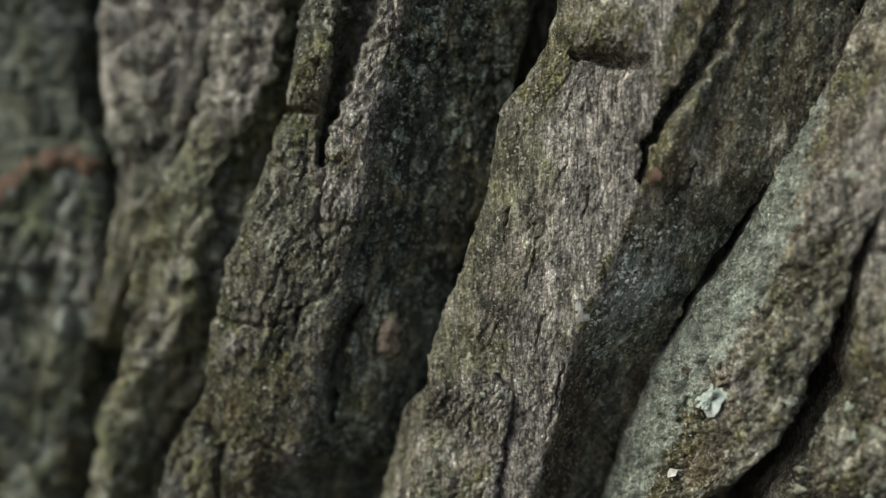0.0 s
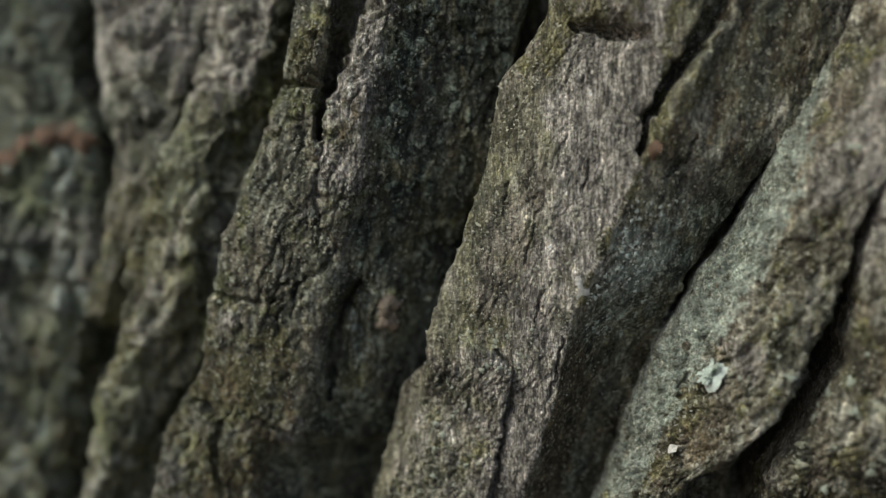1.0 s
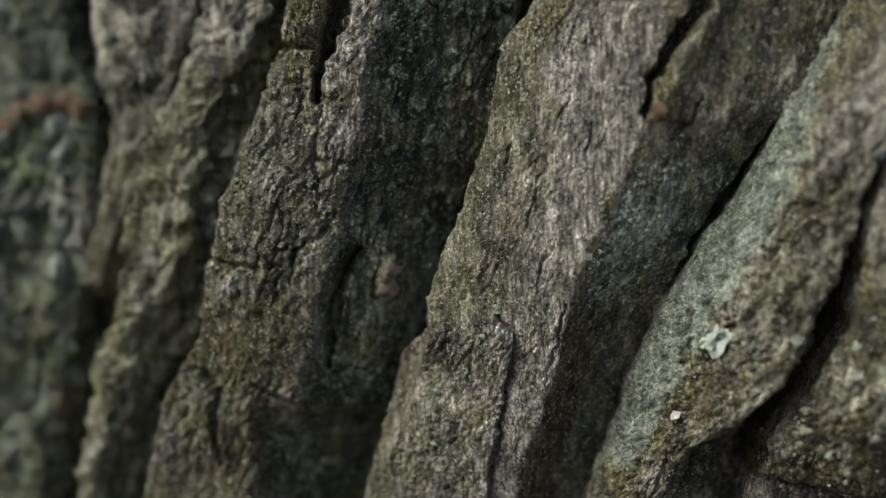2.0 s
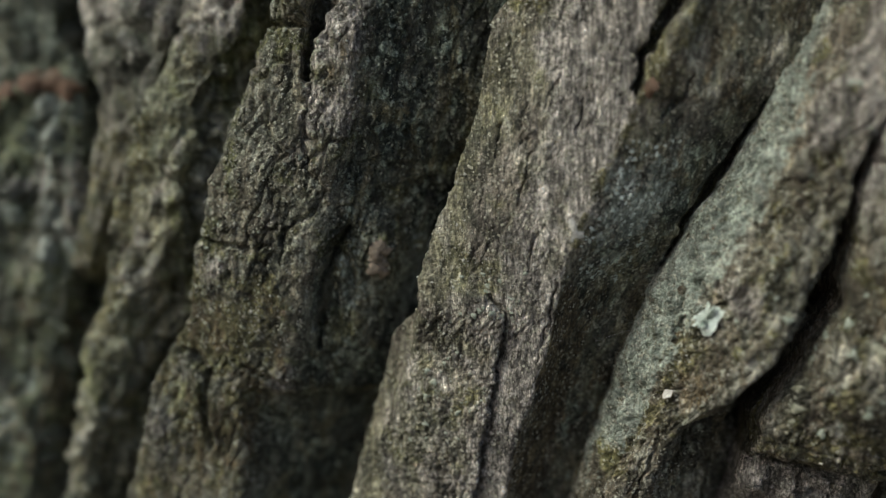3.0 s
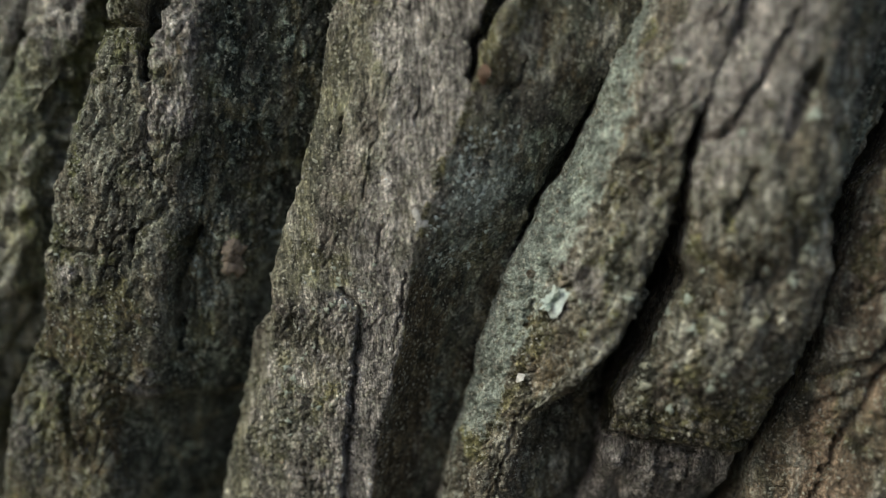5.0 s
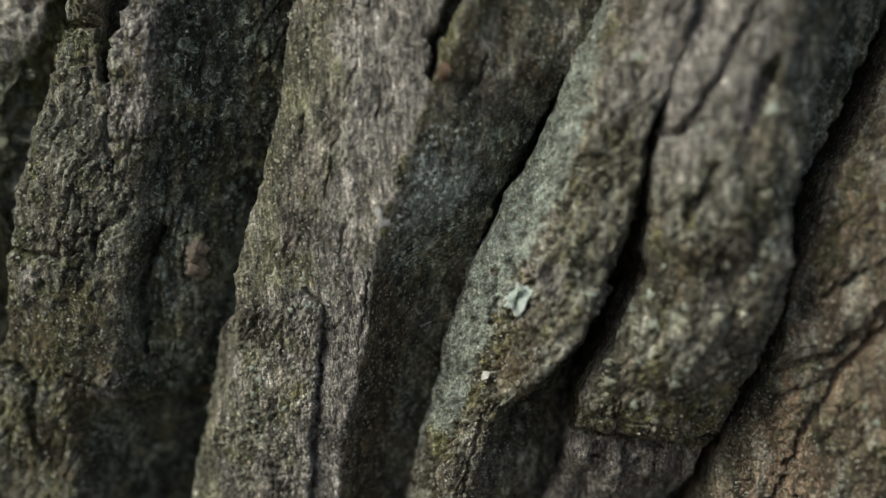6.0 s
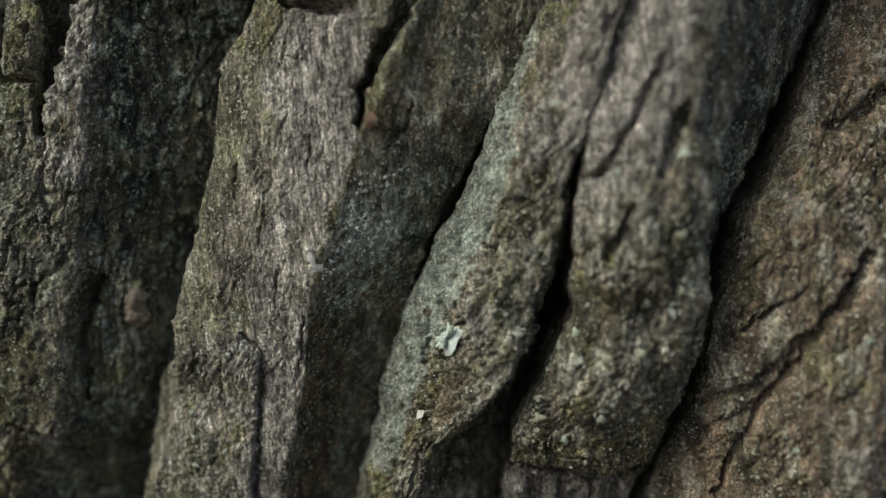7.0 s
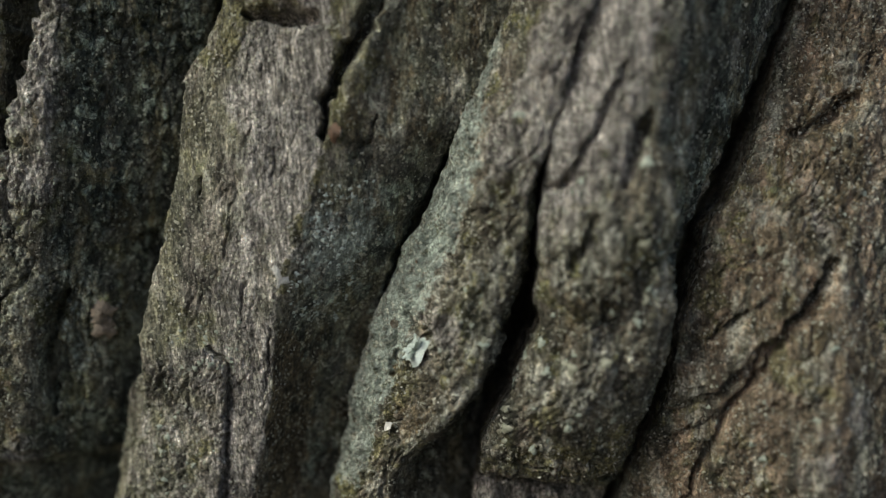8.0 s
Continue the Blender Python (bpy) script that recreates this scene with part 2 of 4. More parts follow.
def ridge(name, left, crest, valley, mat, parent, label="", step=0.22, wall=(1.5, 11.0), bulge=1.0, hollow=0.6, lump=1.0, grit=1.0,
          fissure=1.0, fibre=0.0, edge=0.7, round_off=0.9, wrinkle=1.0, knob=0.0, cracks=(), bumps=(), crust=None, film=None, pale=None, shift=None, gap=(0.0, 2.8, 3.0), open_at=None, jag=0.0, under=(1.2, 15.0), nubbly=None, calm=None, moss=None, umber=None, low=-71.0, high=58.0, seed=0):
    """A ridge of bark: a steep wall down its left side, a broad front, and a flank that falls from the crest into the next furrow."""
    z = np.arange(low, high, step)
    n = len(z)
    L, C, V = glide(left, z), glide(crest, z), glide(valley, z)
    zero = np.zeros(n)
    L[:, 0] += edge * (heap(z / 9, zero + seed, zero, 4, 0.6))
    C[:, 0] += edge * (heap(z / 11, zero + seed + 7.3, zero, 4, 0.6)) * 1.2
    L[:, 0] += 0.35 * jag * heap(z / 2.8, zero + seed + 2.1, zero, 3, 0.6)
    V[:, 0] += jag * heap(z / 3.1, zero + seed + 4.4, zero, 3, 0.6)
    foot = L + np.array(wall)
    deep = V + np.array(under)
    stations = [foot, L, C, V, deep]
    x, y, part_of = [], [], []
    for k, (a, b) in enumerate(zip(stations, stations[1:])):
        count = max(6, int(np.hypot(*(b - a).T).mean() / step))
        s = np.linspace(0, 1, count, endpoint=False)[None, :]
        x.append(a[:, :1] + s * (b - a)[:, :1])
        swell = {1: bulge * (np.sin(np.pi * s) ** 0.8), 2: -(hollow(z)[:, None] if callable(hollow) else hollow) * np.sin(np.pi * s)}.get(k, 0 * s)
        y.append(a[:, 1:] + s * (b - a)[:, 1:] - swell)
        part_of.append(np.full(count, float(k)) + s[0])
    x, y, part_of = np.hstack(x), np.hstack(y), np.concatenate(part_of)
    width = max(3, int(round_off / step))
    x, y = blurred(x, width), blurred(y, width)
    zz = np.repeat(z[:, None], x.shape[1], 1)
    u = np.cumsum(np.hypot(np.diff(x, axis=1, prepend=x[:, :1]), np.diff(y, axis=1, prepend=y[:, :1])), axis=1)
    u = u - u[:, [int((part_of < 1.5).sum())]] + 300 + 40 * seed
    v = zz + 200 + 17 * seed
    # the way the surface faces
    def facing(x, y):
        ax, ay = np.gradient(x, axis=1), np.gradient(y, axis=1)
        bx, by, bz = np.gradient(x, axis=0), np.gradient(y, axis=0), np.gradient(zz, axis=0)
        nx, ny, nz = ay * bz, -ax * bz, ax * by - ay * bx
        size = np.sqrt(nx * nx + ny * ny + nz * nz) + 1e-9
        return nx / size, ny / size, nz / size
    nx, ny, nz = facing(x, y)
    flank = smooth(part_of, 1.95, 2.15)[None, :] * np.ones_like(x)
    front = smooth(part_of, 0.9, 1.1)[None, :] * (1 - flank)
    rise = lump * (0.75 * heap(u / 7, v / 17, 0 * u + seed, 3) + 0.5 * wrinkle * heap(u / 2.6, v / 6.5, 0 * u + seed + 3, 4, 0.55, True))
    if knob:
        k1, k2 = pebbles((u + 2.2 * wave(u / 7, v / 7, 0 * u + 1)) / 5.5, (v + 2.2 * wave(u / 7, v / 7, 0 * u + 5)) / 6.5, 11)
        rise += knob * 2.2 * (smooth(k2 - k1, 0.0, 0.55) - 0.55)
    rise += fibre * 0.22 * heap(u / 0.55, v / 9, 0 * u + seed, 3, 0.6) * front
    a1, a2 = pebbles((u + 0.5 * wave(u / 3, v / 3, 0 * u)) / 2.6, (v + 1.2 * wave(u / 3, v / 3, 0 * u + 4)) / 6.0, 3)
    where = smooth(heap(u / 9, v / 12, 0 * u + 9.2 + seed, 2), -0.25, 0.3)
    rise -= fissure * 0.85 * (1 - smooth(a2 - a1, 0.0, 0.22)) * where * (1 - 0.4 * flank)
    rough = 0.45 + 0.75 * smooth(heap(u / 5, v / 6, 0 * u + 2.2, 3), -0.4, 0.4)
    b1, b2 = pebbles((u + 0.35 * wave(u, v, 0 * u)) / 1.3, (v + 0.35 * wave(u, v, 0 * u + 8)) / 1.9, 5)
    rise += grit * rough * 0.30 * (0.45 - b1)
    rise += grit * rough * 0.24 * heap(u / 1.5, v / 2.2, 0 * u + 1.7, 4, 0.62)
    rise -= grit * 0.5 * smooth(heap(u / 1.1, v / 1.6, 0 * u + 6.1, 3, 0.6), 0.25, 0.75) * rough
    if nubbly:
        c1, c2 = pebbles((u + 0.4 * wave(u / 1.2, v / 1.2, 0 * u + 3)) / 1.15, (v + 0.4 * wave(u / 1.2, v / 1.2, 0 * u + 6)) / 1.3, 8)
        crusty = nubbly(x, zz) * smooth(heap(u / 4, v / 5, 0 * u + 5.5, 2), -0.45, 0.25)
        rise += crusty * (0.75 * smooth(c2 - c1, 0.0, 0.5) - 0.35 + 0.3 * heap(u / 0.8, v / 0.9, 0 * u + 2.9, 2))
    steady = smooth(part_of, 0.85, 1.22) * (1 - 0.55 * np.exp(-((part_of - 2.0) / 0.14) ** 2)) * (1 - 0.8 * smooth(part_of, 2.95, 3.05))
    rise = rise * (0.28 + 0.72 * steady)[None, :]
    if calm:
        rise = rise * (1 - calm(x, zz))
    taper = smooth(zz, high - 10, high) + smooth(-zz, -low - 10, -low)
    x, y, zz = x + nx * rise, y + ny * rise + 26 * taper, zz + nz * rise
    flat = 0 * x
    jx = x + 0.55 * wave(x / 2.6, zz / 2.6, flat + 31) + 0.3 * wave(x / 0.8, zz / 0.8, flat + 35)
    jz = zz + 0.55 * wave(x / 2.6, zz / 2.6, flat + 57) + 0.3 * wave(x / 0.8, zz / 0.8, flat + 51)
    if shift:
        y = y + shift(jx, jz)
    y = y + gap[0] * (open_at(zz) if open_at else 1.0) * smooth(part_of[None, :] + 0.05 * wave(x / 3, zz / 3, flat + 12), gap[1], gap[2])
    uneven = 1 + 0.55 * wave(x / 1.6, zz / 1.6, flat + 71)
    for line, broad, depth, thin in cracks:
        d, s = from_line(jx, jz, line)
        begin, end = broad if isinstance(broad, tuple) else (broad, broad)
        width = begin + (end - begin) * s
        half = np.maximum(0.12, width * uneven * (thin + (1 - thin) * np.sin(np.pi * np.clip(0.08 + 0.84 * s, 0, 1))))
        y = y + depth * np.exp(-(d / half) ** 3) * (0.45 + 0.55 * smooth(half / np.maximum(width, 0.1), 0.2, 0.9))
    for (bx, bz), (rx, rz), height in bumps:
        y = y - height * np.exp(-(((jx - bx) / rx) ** 2 + ((jz - bz) / rz) ** 2) ** 1.5)
    crusted = crust(x, y, zz, part_of[None, :]) if crust else 0 * x
    whitened = pale(x, y, zz, part_of[None, :]) if pale else 0 * x
    # the film darkens mainly the flank, so some of its shade is in the colour
    filmed = film(x, y, zz, part_of[None, :]) if film else smooth(part_of, 2.1, 2.5)[None, :] * np.ones_like(x) * 0.8
    mossy_at = moss(x, zz, part_of[None, :]) if moss else 0 * x
    earthy = umber(x, zz, part_of[None, :]) if umber else 0 * x
    ob = sheet(name, x, y, zz, mat, parent, label, lichen=crusted, film_shade=filmed, bleach=whitened, moss=mossy_at + 0 * x, umber=earthy + 0 * x)
    FIELDS[ob.name] = (x, y, zz, part_of)
    return ob


def spot(x, z, cx, cz, rx, rz, lean=0.34):
    """A soft oval round (cx, cz), leaning with the ridges."""
    return np.exp(-((x - cx - lean * (z - cz)) / rx) ** 2 - ((z - cz) / rz) ** 2)


def bend(z, points):
    """x along a line of points (x, z) in falling z."""
    return np.interp(-z, [-q for _, q in points], [p for p, _ in points])


def on_bark(ob, x, z):
    """The place and facing of the foremost point of a ridge near (x, z), in millimetres."""
    gx, gy, gz, _ = FIELDS[ob.name]
    d = np.hypot(gx - x, gz - z)
    near = np.where(d < 0.35, gy, 1e9)
    k = np.unravel_index(np.argmin(near if near.min() < 1e8 else d), gx.shape)
    i, j = min(max(k[0], 4), gx.shape[0] - 5), min(max(k[1], 4), gx.shape[1] - 5)
    a = np.array([g[i, j + 4] - g[i, j - 4] for g in (gx, gy, gz)])
    b = np.array([g[i + 4, j] - g[i - 4, j] for g in (gx, gy, gz)])
    facing = Vector(np.cross(a, b)).normalized()
    if facing.y > 0:
        facing = -facing
    return Vector((gx[i, j], gy[i, j], gz[i, j])), facing


# ---- ground and trunk ----
def ground():
    bm = bmesh.new()
    bmesh.ops.create_grid(bm, x_segments=60, y_segments=60, size=1)
    for w in bm.verts:
        far = max(abs(w.co.x), abs(w.co.y))
        w.co = Vector((w.co.x * 400 * far ** 3, w.co.y * 400 * far ** 3, 0))
        w.co.z = 0.03 * noise.noise(w.co * 0.8) if far < 0.6 else 0
    me = bpy.data.meshes.new("ground")
    bm.to_mesh(me), bm.free()
    me.shade_smooth(), me.materials.append(soil)
    tagged(new("ground", me), "dark bare soil under the tree", "ground", kind="structure")


ground()
trunk = tagged(new("tree_trunk"), "leaning old tree trunk with deeply furrowed grey-brown bark and lichen", "tree trunk")


def core():
    """The wood of the trunk, with coarse bark all round but for the stretch that has its own ridges."""
    heights, angles = np.linspace(-1230, 1500, 320), np.linspace(0, 2 * np.pi, 301)
    h, a = np.meshgrid(heights, angles, indexing="ij")
    bare = (1 - smooth(np.abs(h + 8), 62, 105)) * (1 - smooth(np.abs((a - 1.5 * np.pi + np.pi) % (2 * np.pi) - np.pi), 0.85, 1.15))
    flare = 130 * smooth(-h, 700, 1250) ** 2 - 30 * smooth(h, 0, 1500)
    furrow = 11 * heap(np.cos(a) * 9, np.sin(a) * 9, h / 150, 3, 0.55, True) + 3 * heap(np.cos(a) * 30, np.sin(a) * 30, h / 60, 3)
    r = 246 + flare + furrow * (1 - bare) - 12 * bare
    worn = 1 + 0 * r
    worn[-1] = 0.0  # the top is closed
    worn[-2] = 0.93
    worn[-3] = 0.985
    h[-2:] = h[-3] + 6
    r = r * worn
    x, y = 60 + 0.34 * h + r * np.cos(a), 400 - 0.20 * h + r * np.sin(a)
    sheet("heartwood", x, y, h, bark_grey, trunk, "coarse furrowed bark round the rest of the trunk", lichen=0 * x, film_shade=0 * x + 0.15, bleach=0 * x, moss=0 * x, umber=0 * x)


core()

# ---- the ridges of bark, one after the other round the trunk ----
ridge("bark_ridge", [(-93.5, 195, 55.5), (-91.2, 195, 26.7), (-95.7, 195, 4.5), (-99.3, 200, -29.4), (-100.4, 200, -63.5)],
      [(-71.7, 188, 53.5), (-71, 186, 27.6), (-66.8, 185.5, 18.9), (-63.2, 185, 12.7), (-64.6, 186, -1), (-67.1, 187, -16.9), (-72.7, 190, -38.7), (-76.8, 192, -61)],
      [(-71, 202, 57.5), (-71, 202, 29.9), (-64.6, 200, 19.4), (-62.1, 198, 4.6), (-64.6, 200, -18.1), (-68.1, 202, -41.2), (-73.8, 205, -65.1)],
      bark_teal, trunk, "receding plate of dull green-grey bark", step=0.45, knob=0.8, lump=2.4, low=-84.0, high=72.0, seed=1, fissure=1.2, round_off=3.0, film=lambda x, y, z, p: 0.3 + 0.5 * smooth(z, 8, 20) + 0 * x,
      cracks=[([(-76, 60), (-70, 40), (-66, 22)], 2.5, 4.0, 0.7)],
      bumps=[((-64.6, -4), (2.4, 9), 3.2), ((-70.2, 1), (2.6, 8), 2.6), ((-77, -2), (3.2, 10), 2.6), ((-84, -6), (3.0, 10), 2.4), ((-72, -18), (3.0, 8), 2.4)],
      pale=lambda x, y, z, p: 0.75 * spot(x, z, -64.6, -6, 2.6, 9, 0.1) + 0.5 * spot(x, z, -72, 0, 3.5, 6, 0.1) + 0.5 * spot(x, z, -84, -16, 3.5, 9, 0.1),
      umber=lambda x, z, p: 0.3 * smooth(-z, 14, 30) + 0 * x,
      shift=lambda x, z: 9.0 * smooth(z - 18.7 + 0.028 * (x + 70) ** 2 * (x < -70) , -0.6, 1.2))
upper_plate = ridge("bark_plate", [(-61.2, 180, 51.2), (-62.4, 179, 34.7), (-60, 178, 19.3), (-59.2, 180, 14.4), (-60.9, 182, 2.2), (-65.6, 185, -12.5), (-69.5, 190, -22.6)],
      [(-38.3, 169, 48.1), (-40.5, 170, 32.9), (-44.8, 172, 20.6), (-49.3, 174, 11), (-54, 178, 1.1), (-60.2, 183, -12.4), (-63.8, 186, -22.1)],
      [(-36.8, 174, 50.6), (-39.8, 174.5, 34.5), (-43.6, 175, 21.3), (-48.2, 176.5, 11.3), (-53, 181, 1.1), (-58.7, 188, -12.8), (-63.6, 195, -23.1)],
      bark_plate_grey, trunk, "lumpy grey bark plate behind the ridges", step=0.4, knob=1.0, lump=1.9, calm=lambda x, z: 0.6 * (1 - smooth(z, 12, 24)), seed=2, fissure=1.6, round_off=2.5, low=-26.0, high=72.0, film=lambda x, y, z, p: 0.15 + 0 * x,
      pale=lambda x, y, z, p: 0.6 * smooth(z, 18, 30) * (1 - smooth(p, 1.95, 2.1)) + 0 * x, moss=lambda x, z, p: 0.4 * (1 - smooth(z, 4, 18)) + 0 * x)
mossy = ridge("bark_ridge", [(-34.9, 169, 48.1), (-39.2, 170, 36.8), (-42.6, 171, 23.4), (-46.5, 171, 13.7), (-51.3, 173, 4), (-54.9, 175, -5.9), (-57.5, 178, -20.1), (-61.9, 181, -32.8), (-64.6, 183, -45.8), (-68, 186, -59)],
      [(-24.6, 161, 45.8), (-26.6, 162, 35.1), (-29.3, 163, 26), (-34.4, 164, 17.3), (-39, 165, 9.5), (-41.9, 166, 1), (-43.4, 167, -5.6), (-46, 169, -14.3), (-51.7, 172, -23.3), (-56.5, 175, -34.7), (-59.2, 177, -44.3), (-62.8, 180, -57.1)],
      [(-20.5, 169, 48.1), (-24.4, 169, 32.7), (-29.3, 170, 18.4), (-34.4, 171, 4), (-39.3, 173.5, -10.7), (-42.9, 178, -26.2), (-49.5, 184, -37.5), (-53.3, 188, -49), (-57.1, 192, -61)],
      bark_olive, trunk, "narrow olive-green bark ridge with a knobbly crest", step=0.34, knob=0.7, lump=2.2, low=-84.0, high=70.0, seed=3, edge=1.2, bulge=1.5,
      pale=lambda x, y, z, p: 0.75 * smooth(z, 14, 26) * (1 - smooth(p, 2.0, 2.2)) + 0.7 * spot(x, z, -44.5, -2, 2.0, 8) + 0.6 * spot(x, z, -52, -14, 2.5, 6),
      moss=lambda x, z, p: (0.7 * spot(x, z, -49.5, 2, 3.0, 10) + 0.6 * spot(x, z, -56, -22, 4, 12)) * (1 - smooth(p, 2.0, 2.2)),
      film=lambda x, y, z, p: 0.5 * smooth(p, 2.0, 2.3) + 0.35 * smooth(-z, 26, 38) * np.ones_like(x))
forked = ridge("bark_ridge", [(-20.4, 152, 43.2), (-22.9, 153, 30.5), (-24.7, 154, 22), (-28.8, 154, 10.6), (-31, 154, 4.5), (-34.4, 155, -4.3), (-36.6, 157, -13.3), (-40.1, 161, -25.5), (-44.9, 165, -32.7), (-47.8, 168, -42.1), (-52.2, 172, -54.6)],
      [(-4, 144.5, 41.1), (-8.4, 146, 28.3), (-11, 147, 18.4), (-13, 148.5, 5.1), (-15.6, 151, -5.1), (-18.7, 154, -17.4), (-21.3, 157, -28.4), (-25.8, 160, -40.1), (-29.1, 163, -51.7)],
      [(16.3, 154, 43.8), (9.9, 157, 21.5), (8.1, 158, 10.9), (3.7, 161, 0.1), (1, 164, -9.2), (-1.8, 167, -18.9), (-2.5, 170, -28.9), (-7.6, 175, -43.8), (-11.6, 179, -56.8)],
      bark_grey, trunk, "cracked grey-brown bark ridge with a forked top", seed=4, lump=0.8, edge=0.9, bulge=1.2, hollow=0.4, fissure=1.6, grit=1.2, jag=0.35, calm=lambda x, z: 0.35 * smooth(-z, 14, 24), nubbly=lambda x, z: 0.4 * smooth(z, -20, -10),
      cracks=[([(-18.3, 12.8), (-18.3, 16.6), (-16.8, 21.2), (-14.7, 28.9), (-12.0, 37.3), (-9.8, 44.1), (-6, 56)], (0.5, 4.4), 8.5, 0.85),
              ([(-27, 21.6), (-22.1, 21.4), (-17.0, 20.6)], 0.6, 2.6, 0.8),
              ([(-37, -10.3), (-31.2, -11.4), (-28.5, -12.4), (-25, -11.5)], 0.38, 1.6, 0.5),
              ([(-41, -27.4), (-37.4, -29.6), (-35.6, -31.9), (-36.9, -36.5), (-36, -44)], 0.8, 2.6, 0.4),
              ] + [([(-24.5, 7.9), (-23.5, 4.4), (-21.9, 1.8)], 0.35, 1.3, 0.3),
              ([(-17.8, 12), (-18.9, 5.2), (-18.2, -0.8), (-15.7, -3.3)], 0.35, 1.3, 0.4),
              ([(-16, -3.4), (-17.7, -6.9), (-22.1, -9), (-22.9, -14.7)], 0.35, 1.2, 0.4),
              ([(-12.9, -8.9), (-16.0, -14.3), (-17.4, -21.4), (-18.0, -27.8)], 1.0, 4.2, 0.2),
              ([(-30, -30.5), (-24, -34), (-20, -34)], 0.5, 1.6, 0.4)],
      bumps=[((-21.0, 26), (2.8, 4.2), 1.6), ((-7.8, -13.6), (3.6, 6.0), 4.6), ((-10.5, -26.0), (3.8, 8.0), 3.0), ((-37.5, -38), (4, 4), 1.0), ((-12.5, 17), (2.4, 5), 1.0), ((-46.5, -43), (4.5, 9), 2.0), ((-33, -16), (3.0, 3.2), 0.7), ((-30, -26), (3.5, 4), 0.9)],
      shift=lambda x, z: 5.0 * smooth(-z - 0.12 * (x + 22), 33.5, 37.5) * smooth(x, -31.5, -27.5),
      moss=lambda x, z, p: 0.75 * spot(x, z, -20.5, 27, 3.0, 5) + 0.7 * spot(x, z, -33, -26, 2.6, 4.5) + 0.6 * spot(x, z, -26.5, -21, 2.4, 5) + 0.5 * spot(x, z, -34, -40, 4, 5) + 0.45 * spot(x, z, -38, -20, 1.6, 7) + 0.36 * smooth(-z, 11, 20) * (1 - smooth(p, 1.8, 2.0)),
      umber=lambda x, z, p: 0.4 * smooth(-z, 15, 24) * (1 - smooth(p, 1.9, 2.05)) * (1 - spot(x, z, -46, -42, 7, 9)) + 0.5 * spot(x, z, -14, 14, 2.0, 5),
      pale=lambda x, y, z, p: 0.7 * spot(x, z, -33.5, -15.5, 2.2, 2.4) + 0.6 * spot(x, z, -24, -33, 2.4, 3.0) + 0.45 * spot(x, z, -46, -42, 5, 9) + 0.55 * np.exp(-((x + 8.4) / 2.4) ** 2 - ((z + 13) / 4.0) ** 2) + 0.7 * smooth(z, -6, 10) * smooth(p, 1.5, 1.7) * (1 - smooth(p, 2.0, 2.1)),
      # first term: shade of the recessed foot, put into the colour as dark green
      film=lambda x, y, z, p: 0.7 * smooth(-z, 35, 40) * smooth(x, -31, -27) * (1 - smooth(p, 1.98, 2.2)) + 1.0 * smooth(p, 1.98, 2.2) * (1 - 0.95 * np.exp(-((x + 8.4) / 2.6) ** 2 - ((z + 13) / 4.2) ** 2)),
      crust=lambda x, y, z, p: 0.5 * smooth(p, 2.15, 2.3) * smooth(-z, 4, 11) * (1 - smooth(-z, 17, 26)) * (1 - np.exp(-((x + 8.4) / 2.4) ** 2 - ((z + 13) / 4.0) ** 2)))
